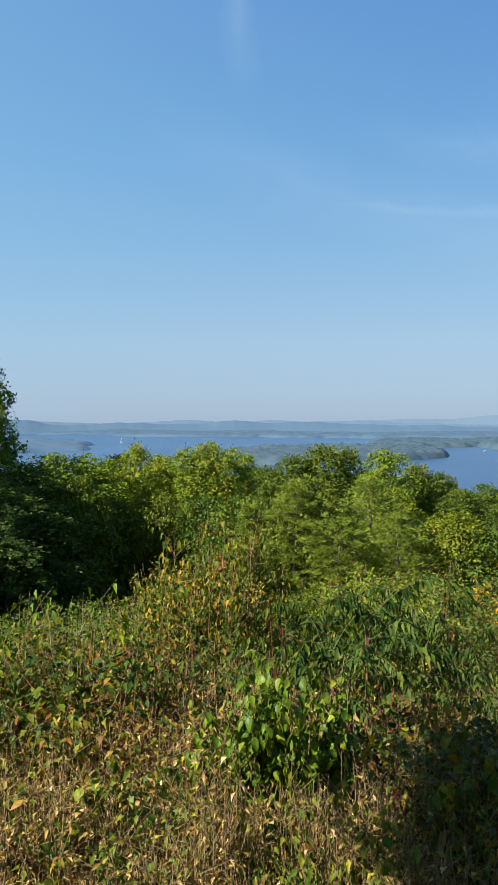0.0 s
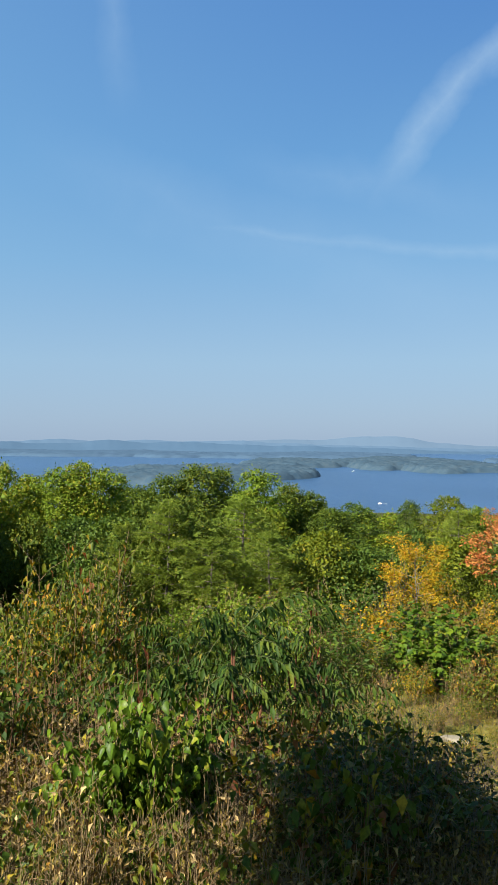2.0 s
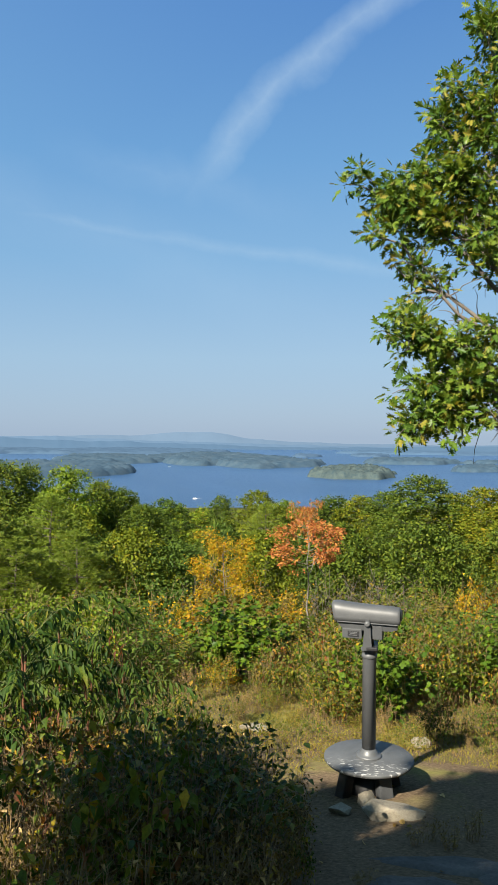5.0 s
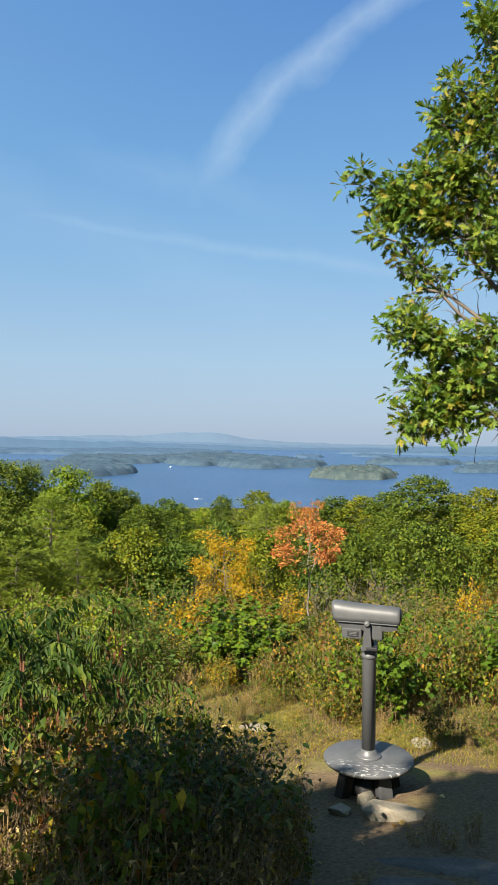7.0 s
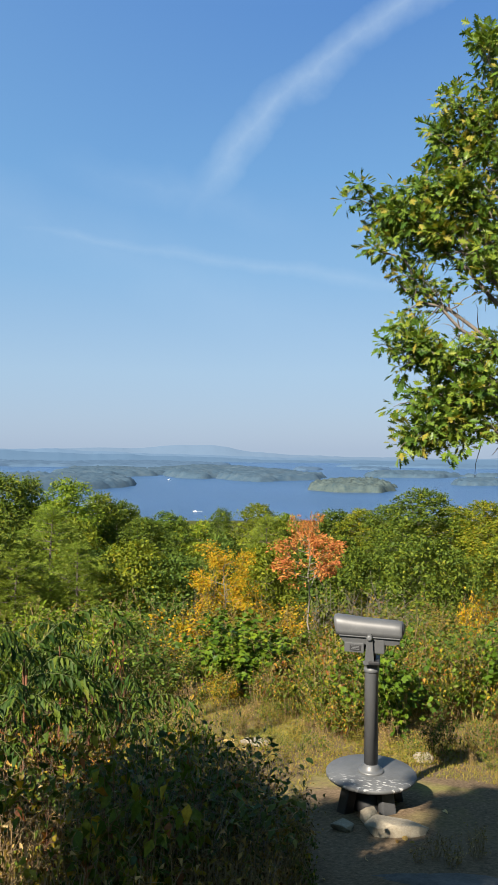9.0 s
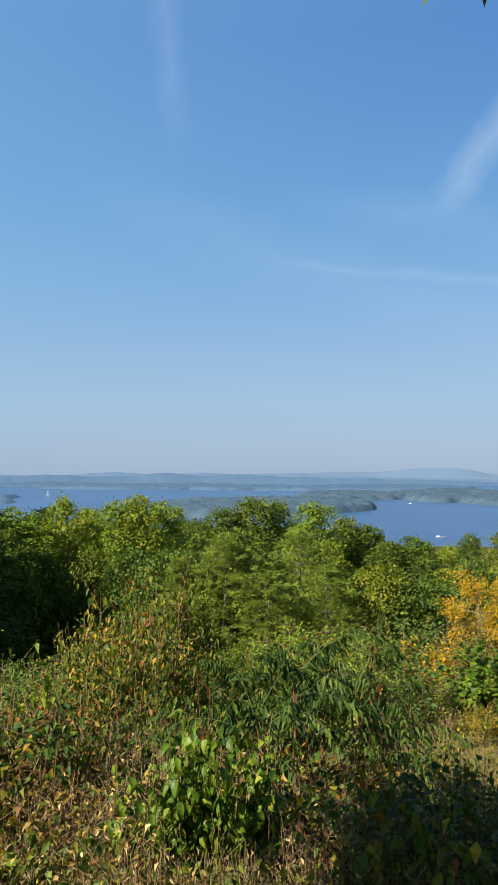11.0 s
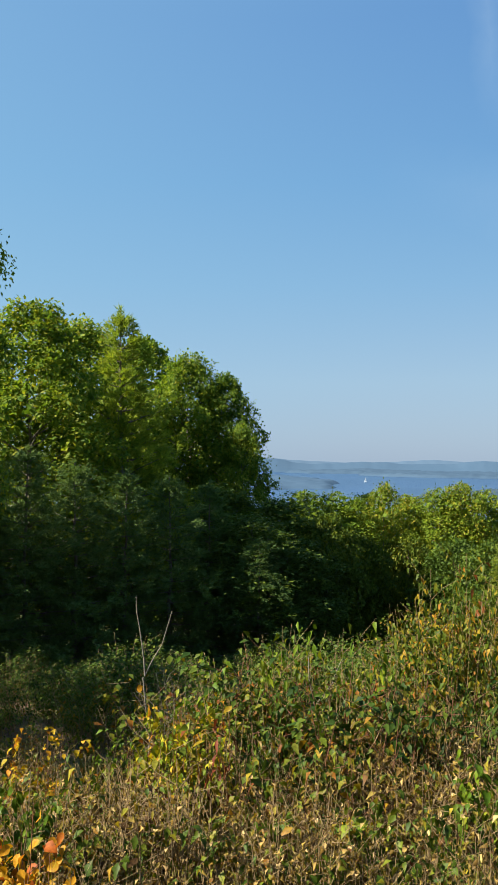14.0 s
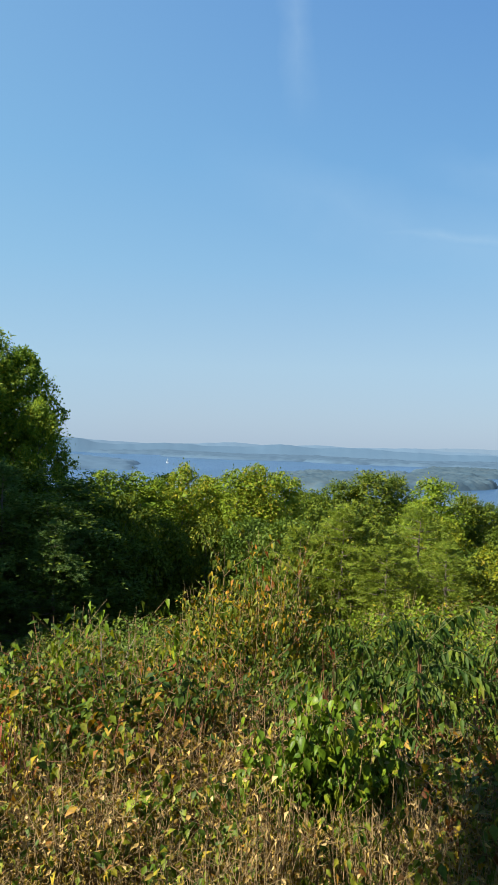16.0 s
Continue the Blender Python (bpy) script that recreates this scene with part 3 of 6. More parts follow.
lake_q = np.stack([np.arange(seg), seg + np.arange(seg), seg + (np.arange(seg) + 1) % seg, (np.arange(seg) + 1) % seg], -1)
lake = new("water", raw_mesh("water", lake_v, lake_q.ravel(), np.arange(seg) * 4, np.full(seg, 4), M_WATER))
tagged(lake, "broad blue lake with fine wind ripples far below", "lake", kind="structure")


def mound(name, cx, cy, rx, ry, height, trees, cell, mat, label, category, seed, turn=0.0):
    """A wooded island or headland: an uneven shoreline, steep wooded edge, lumpy canopy."""
    nx, ny = int(2.6 * rx / cell), int(2.6 * ry / cell)
    xs, ys = np.linspace(-1.3 * rx, 1.3 * rx, nx), np.linspace(-1.3 * ry, 1.3 * ry, ny)
    Z = np.zeros((nx, ny))
    g = np.random.default_rng(int(seed * 10))
    for i, x in enumerate(xs):
        for j, y in enumerate(ys):
            u, v = x / rx, y / ry
            rho = math.hypot(u, v) * (1 + 0.30 * noise.noise((u * 1.3 + seed, v * 1.3, seed)) + 0.10 * noise.noise((u * 4 + seed, v * 4, 3.0)))
            if rho > 1:
                Z[i, j] = -3.0
                continue
            edge = min(1.0, (1 - rho) * min(rx, ry) / (cell * 1.2))
            lump = trees * (0.30 * noise.noise((x / (cell * 2.2), y / (cell * 2.2), seed)) + 0.35 * noise.noise((x / (cell * 7), y / (cell * 7) + seed, 2.0)))
            hill = height * (1 - rho * rho) * (0.8 + 0.5 * noise.noise((u * 2 + seed, v * 2, 5.0)))
            Z[i, j] = edge * (trees + lump + trees * 0.38 * g.uniform(-1, 1)) + hill
    X, Y = np.meshgrid(xs, ys, indexing="ij")
    c, s = math.cos(math.radians(turn)), math.sin(math.radians(turn))
    V = np.stack([c * X - s * Y, s * X + c * Y, Z], -1).reshape(-1, 3)
    i, j = np.meshgrid(np.arange(nx - 1), np.arange(ny - 1), indexing="ij")
    q = np.stack([i * ny + j, (i + 1) * ny + j, (i + 1) * ny + j + 1, i * ny + j + 1], -1).reshape(-1, 4)
    land = Z.ravel()
    q = q[(land[q] > -2.9).any(axis=1)]
    ob = new(name, raw_mesh(name, V, q.ravel(), np.arange(len(q)) * 4, np.full(len(q), 4), mat))
    ob.location = (cx, cy, LAKE - 0.2)
    return tagged(ob, label, category, kind="structure")


WOODS, SHORES = "hazy wooded headland reaching into the lake", "hazy wooded shore of the lake"


def land(name, az, dist, rx, ry, height, trees, cell, mat, label, seed, turn=None):
    """Wooded land on the lake, by bearing and distance; ry runs away from the lookout unless turned."""
    x, y = polar(az, dist)
    return mound(name, x, y, rx, ry, height, trees, cell, mat, label, name, seed, -az if turn is None else turn)


land("headland", 5.6, 1440, 330, 215, 10, 9, 8, M_HAZED_SHORE, WOODS, 1.7, 52)
land("headland", 12.5, 2150, 150, 330, 8, 9, 9, M_HAZED_SHORE, WOODS, 4.2)
land("headland", 20.2, 2250, 170, 480, 10, 9, 9, M_HAZED_SHORE, WOODS, 3.3)
land("headland", 23.9, 1960, 125, 350, 8, 9, 8, M_HAZED_SHORE, WOODS, 5.9)
land("island", 30.7, 1345, 74, 120, 11, 9, 4, M_HAZED_ISLE, "small wooded island with a hazy green canopy", 2.2)
land("island", 34.6, 2120, 135, 200, 5, 8, 6, M_HAZED_SHORE, "long low wooded island in the haze", 8.4)
land("island", 39.6, 1680, 60, 120, 5, 7, 5, M_HAZED_SHORE, "low wooded island beside a wider channel", 4.6)
land("island", 40.3, 2200, 42, 60, 2, 6, 5, M_HAZED_SHORE, "low wooded island beside a wider channel", 1.9)
land("island", 27.1, 2720, 48, 160, 2, 6, 6, M_HAZED_FARSHORE, "thin distant island blurred by haze", 6.1)
land("island", 31.8, 2900, 75, 170, 2, 6, 7, M_HAZED_FARSHORE, "thin distant island blurred by haze", 9.6)
land("shore", 14.0, 3250, 420, 430, 10, 9, 14, M_HAZED_FARSHORE, SHORES, 6.6)
land("shore", 3.6, 3350, 190, 420, 8, 9, 12, M_HAZED_FARSHORE, SHORES, 5.2)
land("shore", -1.0, 3560, 480, 420, 14, 9, 16, M_HAZED_FARSHORE, SHORES, 3.9)
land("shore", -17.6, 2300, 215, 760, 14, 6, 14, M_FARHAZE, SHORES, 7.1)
land("shore", -9.5, 4080, 420, 220, 16, 9, 16, M_HAZED_FARSHORE, SHORES, 2.9)
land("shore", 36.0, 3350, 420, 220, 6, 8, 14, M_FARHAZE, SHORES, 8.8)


def hills(name, radius, base_h, bumps, seed, mat, label):
    """A far ridge: rounded hills (bearing, height, breadth in degrees) on a low wooded rise."""
    n = 640
    V = []
    for i in range(n):
        deg = -60 + 125 * i / (n - 1)
        a = math.radians(deg)
        h = base_h + sum(k * math.exp(-((deg - c) / w) ** 2) for c, k, w in bumps)
        h += 7 * noise.noise((deg * 0.35, seed, 0.0)) + 3.5 * noise.noise((deg * 1.3, seed, 4.0)) + 1.2 * noise.noise((deg * 5, seed, 2.0))
        for rr, hh in ((radius - 160, -2), (radius - 80, h * 0.5), (radius, h)):
            V.append((rr * math.sin(a), rr * math.cos(a), LAKE + hh))
    i, j = np.meshgrid(np.arange(n - 1), np.arange(2), indexing="ij")
    q = np.stack([i * 3 + j, (i + 1) * 3 + j, (i + 1) * 3 + j + 1, i * 3 + j + 1], -1).reshape(-1, 4)
    ob = new(name, raw_mesh(name, np.array(V), q.ravel(), np.arange(len(q)) * 4, np.full(len(q), 4), mat))
    return tagged(ob, label, "hills", kind="structure")


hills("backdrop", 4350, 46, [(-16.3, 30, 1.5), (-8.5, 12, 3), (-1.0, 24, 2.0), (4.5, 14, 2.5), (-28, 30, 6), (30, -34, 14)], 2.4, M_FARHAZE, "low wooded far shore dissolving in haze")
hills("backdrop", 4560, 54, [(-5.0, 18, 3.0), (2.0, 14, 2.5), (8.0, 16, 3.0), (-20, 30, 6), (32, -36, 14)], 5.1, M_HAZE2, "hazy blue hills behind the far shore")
hills("backdrop", 4780, 50, [(20.3, 44, 2.4), (16.8, 36, 2.6), (11.0, 24, 3.5), (-30, 40, 10), (36, -24, 9)], 7.7, M_HAZED_HILLS, "mountain on the horizon coloured pale blue for haze")


# ---- trees ----
def make_tree(name, seed, height, width, crown_from, limbs, twigs, per_clump, clump, leaf, template, mat, bark, label, category, lean=(0, 0), droop=0.15, trunk_r=None, shape=0.75, reach_to=()):
    """A broadleaf tree: tapered trunk, limbs and twigs as one mesh, and a crown of many leaves round the twig ends."""
    g = np.random.default_rng(seed)
    br = []
    tr = trunk_r or height * 0.011
    top = np.array([lean[0], lean[1], height * 0.93])
    n = 9
    trunk = curve_pts((0, 0, -0.25), top, n, 0, g, height * 0.008)
    br.append((trunk, np.linspace(tr, tr * 0.18, n)))
    C, cdir = [], []
    for i in range(limbs):
        f = crown_from + (0.97 - crown_from) * ((i + g.uniform(0.1, 0.9)) / limbs)
        root = np.array([np.interp(f * height * 0.93, trunk[:, 2], trunk[:, k]) for k in range(3)])
        u = (f - crown_from) / (1 - crown_from)
        prof = math.sqrt(max(0.03, 1 - ((u - 0.38) / 0.66) ** 2)) * 0.5 * width
        reach = prof * g.uniform(0.7, 1.12) + 0.05 * width
        a = i * 2.39996 + g.uniform(-0.5, 0.5)
        end = root + np.array([math.cos(a) * reach, math.sin(a) * reach, reach * g.uniform(0.15, 0.75) + height * 0.03])
        end[2] = min(end[2], height)
        limb = curve_pts(root, end, 6, -0.04 * reach, g, 0.02 * reach)
        lr = tr * (0.5 - 0.32 * u)
        br.append((limb, np.linspace(lr, lr * 0.25, 6)))
        for k in range(twigs):
            s = g.uniform(0.35, 1.0)
            p = np.array([np.interp(s, np.linspace(0, 1, 6), limb[:, c]) for c in range(3)])
            d = unit(np.array([math.cos(a), math.sin(a), 0.35]) + g.normal(size=3) * 0.75)
            q = p + d * reach * g.uniform(0.15, 0.42)
            q[2] = min(q[2], height * 1.01)
            br.append((curve_pts(p, q, 4, 0, g, 0.01 * reach), np.linspace(lr * 0.3, lr * 0.08, 4)))
            C.append(q)
            cdir.append(d)
        C.append(end)
        cdir.append(unit(end - root))
    for n_end, end in enumerate(reach_to):
        start = np.array([np.interp(0.62 * height, trunk[:, 2], trunk[:, k]) for k in range(3)])
        limb = curve_pts(start, end, 12, 0.5, g, 0.03)
        br.append((limb, np.linspace(0.020 if n_end < 2 else 0.016, 0.005, 12)))
        for k in range(5):
            p = np.array(end) + g.normal(size=3) * np.array([0.22, 0.22, 0.1])
            br.append((curve_pts(limb[9], p, 4, 0, g, 0.01), np.linspace(0.006, 0.003, 4)))
            C.append(p)
            cdir.append(np.array([0.3, 0.3, -0.6]))
    for k in range(max(2, limbs // 5)):
        C.append(top + np.array([g.normal() * width * 0.07, g.normal() * width * 0.07, g.uniform(-0.06, 0.07) * height]))
        cdir.append(np.array([0, 0, 1.0]))
    C, cdir = np.array(C), np.array(cdir)
    m = len(C)
    idx = np.repeat(np.arange(m), per_clump)
    off = np.clip(g.normal(size=(len(idx), 3)), -1.4, 1.4) * clump * g.uniform(0.6, 1.25, size=m)[idx][:, None] * np.array([1, 1, 0.55])
    P = C[idx] + off
    D = unit(off * 0.8 / clump + cdir[idx] * 0.7 + g.normal(size=P.shape) * 0.7 + np.array([0, 0, -droop * 2]))
    U = unit(np.array([0, 0, 1.0]) + g.normal(size=P.shape) * 0.55)
    S = leaf * g.uniform(0.65, 1.25, size=len(P))
    root = new(name)
    part("trunk", tubes("trunk", br, bark, 4), bark, root)
    part("crown", leaf_cloud("crown", P, D, U, S, template, mat), mat, root)
    return tagged(root, label, category)


def make_dome(name, seed, height, width, crown_from, boughs, per_bough, leaf, mat, label, template=SIMPLE, bough_r=0.2, ragged=0.3):
    """A dense broadleaf tree: a trunk, a limb to every bough, and leaves set as shingled domes over the boughs."""
    g = np.random.default_rng(seed)
    tr = height * 0.011
    trunk = curve_pts((0, 0, -0.25), (g.normal() * 0.1, g.normal() * 0.1, height * 0.9), 8, 0, g, height * 0.006)
    br = [(trunk, np.linspace(tr, tr * 0.15, 8))]
    P, D, U, S = [], [], [], []
    for i in range(boughs):
        u = ((i + g.uniform(0.1, 0.9)) / boughs) ** 0.85
        prof = math.sqrt(max(0.0, 1 - (max(0.0, u - 0.40) / 0.62) ** 2)) * (0.72 + 0.28 * min(1.0, u / 0.4))
        rr = 0.5 * width * bough_r * (0.7 + 1.3 * g.uniform() ** 2) * (1.15 - 0.35 * u)
        reach = max(0.0, 0.5 * width * prof - rr * 0.8) * (g.uniform(0.75, 1.0) if g.uniform() < 0.8 else g.uniform(0.2, 0.7)) * (1 + g.normal() * ragged * 0.3)
        a = i * 2.39996 + g.uniform(-0.5, 0.5)
        z = height * (crown_from + (1 - crown_from) * u) - rr * 0.6
        c = np.array([math.cos(a) * reach, math.sin(a) * reach, z])
        f = max(0.05, (z - 0.5 * reach) / (height * 0.92))
        root = np.array([np.interp(f * height * 0.9, trunk[:, 2], trunk[:, k]) for k in range(3)])
        if i % 2 == 0:
            br.append((curve_pts(root, c, 4, -0.04, g, 0.02), np.linspace(tr * (0.45 - 0.3 * u), tr * 0.06, 4)))
        out = np.array([math.cos(a), math.sin(a), 0.0]) * (reach / max(0.01, 0.5 * width))
        n = int(per_bough * g.uniform(0.7, 1.25))
        d = unit(g.normal(size=(n, 3)) + out * 0.9 + np.array([0, 0, 0.9]))
        sprig = unit(g.normal(size=(9, 3)) + out * 1.1 + np.array([0, 0, 0.5]))      # sprays that break the outline
        pick = g.integers(9, size=n)
        loose = g.uniform(size=n) < 0.34
        d = np.where(loose[:, None], unit(sprig[pick] + g.normal(size=(n, 3)) * 0.16), d)
        rad = rr * np.where(loose, g.uniform(0.9, 1.5, n), g.uniform(0.6, 1.08, n))
        P.append(c + d * rad[:, None] * np.array([1, 1, 0.8]))
        D.append(unit(d * 0.7 + g.normal(size=(n, 3)) * 0.6 + np.array([0, 0, -0.3])))
        U.append(unit(d * 1.1 + np.array([0, 0, 0.5]) + g.normal(size=(n, 3)) * 0.32))
        S.append(leaf * g.uniform(0.65, 1.25, n))
        n = max(6, int(per_bough * 0.1))        # the shaded heart of the bough
        P.append(c + np.clip(g.normal(size=(n, 3)), -1.2, 1.2) * rr * 0.3)
        D.append(unit(g.normal(size=(n, 3))))
        U.append(unit(g.normal(size=(n, 3))))
        S.append(rr * g.uniform(0.35, 0.55, n))
    n = 16
    P.append(np.stack([g.normal(size=n) * 0.12, g.normal(size=n) * 0.12, height * g.uniform(0.93, 1.01, n)], -1))
    D.append(unit(np.array([0, 0, 0.8]) + g.normal(size=(n, 3)) * 0.6))
    U.append(unit(g.normal(size=(n, 3))))
    S.append(leaf * g.uniform(0.8, 1.3, n))
    root = new(name)
    part("trunk", tubes("trunk", br, M_BARK, 3), M_BARK, root)
    part("crown", leaf_cloud("crown", np.concatenate(P), np.concatenate(D), np.concatenate(U), np.concatenate(S), template, mat), mat, root)
    return tagged(root, label, "tree")


def make_pine(name, seed, height, width, whorls, mat, label, tuft=0.16, density=1.0, crown_from=0.12):
    g = np.random.default_rng(seed)
    br, P, D = [], [], []
    trunk = curve_pts((0, 0, -0.25), (g.normal() * 0.1, g.normal() * 0.1, height), 10, 0, g, height * 0.004)
    tr = height * 0.012
    br.append((trunk, np.linspace(tr, tr * 0.12, 10)))
    for w in range(whorls):
        u = (w + 0.4) / whorls
        z = height * (crown_from + (1 - crown_from) * u * 0.97)
        L = 0.5 * width * (1 - u) ** 0.72 * g.uniform(0.8, 1.1) + 0.12
        for k in range(5):
            a = 2 * math.pi * k / 5 + w * 1.1 + g.uniform(-0.35, 0.35)
            l = L * g.uniform(0.6, 1.15)
            end = np.array([math.cos(a) * l, math.sin(a) * l, z + l * (0.10 + 0.35 * u) + g.normal() * 0.06])
            base = np.array([trunk[-1, 0] * u, trunk[-1, 1] * u, z])
            limb = curve_pts(base, end, 5, -0.03 * l, g, 0.015 * l)
            br.append((limb, np.linspace(tr * 0.35 * (1 - 0.7 * u), tr * 0.05, 5)))
            nodes = max(3, int(l * 7 * density))
            per = 8
            s = np.repeat(g.uniform(0.3, 1.0, nodes) ** 0.8, per)
            q = np.stack([np.interp(s, np.linspace(0, 1, 5), limb[:, c]) for c in range(3)], -1)
            side = np.repeat(g.normal(size=(nodes, 3)) * np.array([0.2 * l, 0.2 * l, 0.07]), per, axis=0)
            q += side + g.normal(size=q.shape) * 0.075
            P.append(q)
            D.append(unit(np.array([math.cos(a), math.sin(a), 0.7])[None] + g.normal(size=q.shape) * 0.5))
    lead = 26
    P.append(trunk[-1] + np.stack([g.normal(size=lead) * 0.05, g.normal(size=lead) * 0.05, g.uniform(-0.5, 0.05, lead)], -1))
    D.append(unit(np.array([0, 0, 1.0])[None] + g.normal(size=(lead, 3)) * 0.5))
    P, D = np.concatenate(P), np.concatenate(D)
    U = unit(g.normal(size=P.shape))
    root = new(name)
    part("trunk", tubes("trunk", br, M_BARK), M_BARK, root)
    part("foliage", leaf_cloud("foliage", P, D, U, tuft * g.uniform(0.7, 1.2, len(P)), TUFT, mat), mat, root)
    return tagged(root, label, "pine tree")


masters = []


GROUPS = {"tree": "trees of the hillside", "pine tree": "pines of the hillside", "weed": "weeds of the clearing", "bush": "bushes of the clearing",
          "shrub": "shrubs of the slope", "sapling": "maple saplings of the slope", "grass": "grass tufts of the clearing"}


def master(ob):
    masters.append(ob)
    return tagged(ob, group=GROUPS[ob["category"]])


def put(ob, az, r, height_scale=1.0, width_scale=1.0, turn=None):
    x, y = polar(az, r)
    z = float(ground_z(x, y))
    m = pose(x, y, z, 0, 0, rng.uniform(0, 360) if turn is None else turn) @ Matrix.Diagonal((width_scale, width_scale, height_scale, 1))
    return copy_thing(ob, m)


def top_scale(ob_height, az, r, el):
    """The scale at which a tree of that height, at that place, reaches the given elevation from the lookout."""
    x, y = polar(az, r)
    return (1.6 + r * math.tan(math.radians(el)) - float(ground_z(x, y))) / ob_height


ROUND = [master(make_dome("broadleaf_tree", 11 + i, 6.0, 2.8, 0.2, int(nb * 0.72), int(pb * 1.5), 0.088, mat, lab, SIMPLE, 0.27))
         for i, (nb, pb, mat, lab) in enumerate([
             (105, 84, M_MID, "yellow-green broadleaf tree with a rounded leafy crown"),
             (95, 88, M_MID, "bushy yellow-green hillside tree catching the sun"),
             (100, 92, M_GREEN, "green oak with a dense rounded crown"),
             (95, 84, M_OLIVE, "olive and yellowing hillside tree"),
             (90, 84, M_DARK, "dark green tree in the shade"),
         ])]
LOW = [master(make_dome("young_tree", 22 + i, 3.2, 2.8, 0.12, 70, 90, 0.1, mat, lab))
       for i, (mat, lab) in enumerate([(M_MID, "low yellow-green young hillside tree"), (M_GREEN, "low green young oak on the slope"), (M_OLIVE, "low olive tree starting to yellow"), (M_DARK, "low dark green tree in the shade")])]
PINES = [master(make_pine("white_pine", 31 + i, 6.0, 3.6, 15, M_PINE, "pale green young white pine with soft needles", 0.17, 1.15)) for i in range(2)]

def stand(rows, kinds):
    """A row of hillside trees: bearing, distance, elevation of the top, breadth in metres."""
    for k, (az, r, el, breadth) in enumerate(rows):
        ob = ROUND[kinds[k % len(kinds)]]
        put(ob, az, r, top_scale(6.2, az, r, el), breadth * 1.15 / 2.8)


# the sunlit belt below the lookout
stand([(-14.7, 22, -2.0, 2.6), (-11.7, 23, -2.0, 2.8), (-9.7, 25, -2.1, 2.2), (-8.3, 24, -1.2, 1.7), (-6.4, 26, -2.2, 2.2), (-4.4, 24, -1.6, 2.2), (-2.8, 24, -1.25, 2.0), (-1.0, 25, -1.7, 2.2)], [0, 1, 0, 1])
stand([(1.2, 30, -3.0, 2.6), (3.3, 29, -2.2, 2.4), (5.4, 29, -1.4, 2.9), (7.2, 30, -1.6, 2.2), (12.2, 29, -2.8, 2.2), (13.8, 29, -3.4, 2.2), (15.6, 27, -4.7, 2.2), (21.2, 34, -4.0, 1.7)], [2])
stand([(10.1, 27, -1.7, 2.5), (17.8, 36, -4.9, 3.0), (19.7, 36, -4.9, 2.8), (26.0, 35, -4.4, 2.4)], [1, 0])
stand([(23.9, 33, -3.6, 2.8), (40.2, 27, -3.1, 2.6)], [3])
stand([(41.6, 24, -4.4, 2.8)], [3])
stand([(29.4, 32, -4.0, 3.2), (31.6, 31, -3.9, 2.8), (33.4, 30, -3.6, 2.6), (36.0, 27, -2.3, 3.1), (43.0, 28, -2.6, 3.4), (37.8, 30, -3.6, 2.8)], [2, 3, 2, 2, 1, 3])
stand([(-15.4 + 1.55 * k, 32 + 2 * math.sin(5 * k), -3.3 - 0.4 * math.sin(2.3 * k) - (0.10 * max(0, k - 11)) ** 2 * 1.3, 2.4) for k in range(22)], [2, 4, 4, 2])
# a nearer, lower row that fills in beneath their crowns
for k in range(21):
    az = -15.5 + 2.85 * k
    r = rng.uniform(18, 23)
    el = (-4.6 if az < 12 else -7.2 if az < 20 else -6.4) + rng.uniform(-1.0, 0.8)
    put(LOW[int(rng.choice([0, 1, 1, 3] if az < 10 else [1, 2, 1, 3]))], az + rng.uniform(-0.8, 0.8), r, top_scale(3.3, az, r, el), rng.uniform(0.65, 0.95))
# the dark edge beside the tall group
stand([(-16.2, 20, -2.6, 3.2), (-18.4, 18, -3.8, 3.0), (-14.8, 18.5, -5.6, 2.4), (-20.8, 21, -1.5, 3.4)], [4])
for k, (az, r, el, wid) in enumerate([(3.4, 17.5, -4.2, 0.75), (9.0, 19, -4.0, 0.95), (11.0, 17.5, -6.6, 0.7), (24.6, 23, -4.6, 0.7), (6.6, 17, -7.0, 0.7), (0.2, 18, -5.8, 0.6)]):
    put(PINES[k % 2], az, r, top_scale(6.1, az, r, el), wid)

# the tall group: oaks and a white pine, plus unseen trees added to shade them
TALL = [master(make_dome("oak_tree", 51 + i, 9.0, 4.0, 0.10, 130, 190, 0.105, M_TALL, "tall green oak with a full leafy crown", SIMPLE, 0.2)) for i in range(2)]
HEMLOCK = master(make_pine("hemlock_tree", 64, 6.0, 3.4, 17, M_HEMLOCK, "dark green hemlock in the shade of oaks", 0.16, 1.2, 0.02))
BIGPINE = master(make_pine("white_pine", 61, 9.5, 5.0, 24, M_BIGPINE, "tall white pine rising among oaks", 0.22, 1.15, 0.1))
for k, az, r, el, breadth in [(0, -20.2, 24, 6.4, 3.1), (1, -22.8, 24, 7.8, 3.8), (0, -34.2, 18, 11.2, 4.0), (1, -30.6, 22, 10.0, 4.6), (0, -26.2, 26, 8.9, 4.6), (1, -38.0, 20, 7.8, 3.6), (0, -42.5, 20, 5.5, 4.5), (1, -18.9, 22.5, 2.8, 2.0),
                              # added out of view to cast shade; only the last one's edge shows
                              (1, -45, 26, 5, 5.0), (0, -50, 22, 4.5, 5.0), (1, -56, 20, 5, 5.0), (0, -79, 9.9, 22, 2.7), (1, -41.6, 14.5, 23, 3.0)]:
    put(TALL[k], az, r, top_scale(9.1, az, r, el), breadth / 4.0)
stand([(-32.0, 26, 4.0, 4.0), (-28.0, 27, 4.0, 4.0), (-24.0, 27.5, 3.2, 4.0), (-21.0, 27, 1.5, 3.0)], [4])
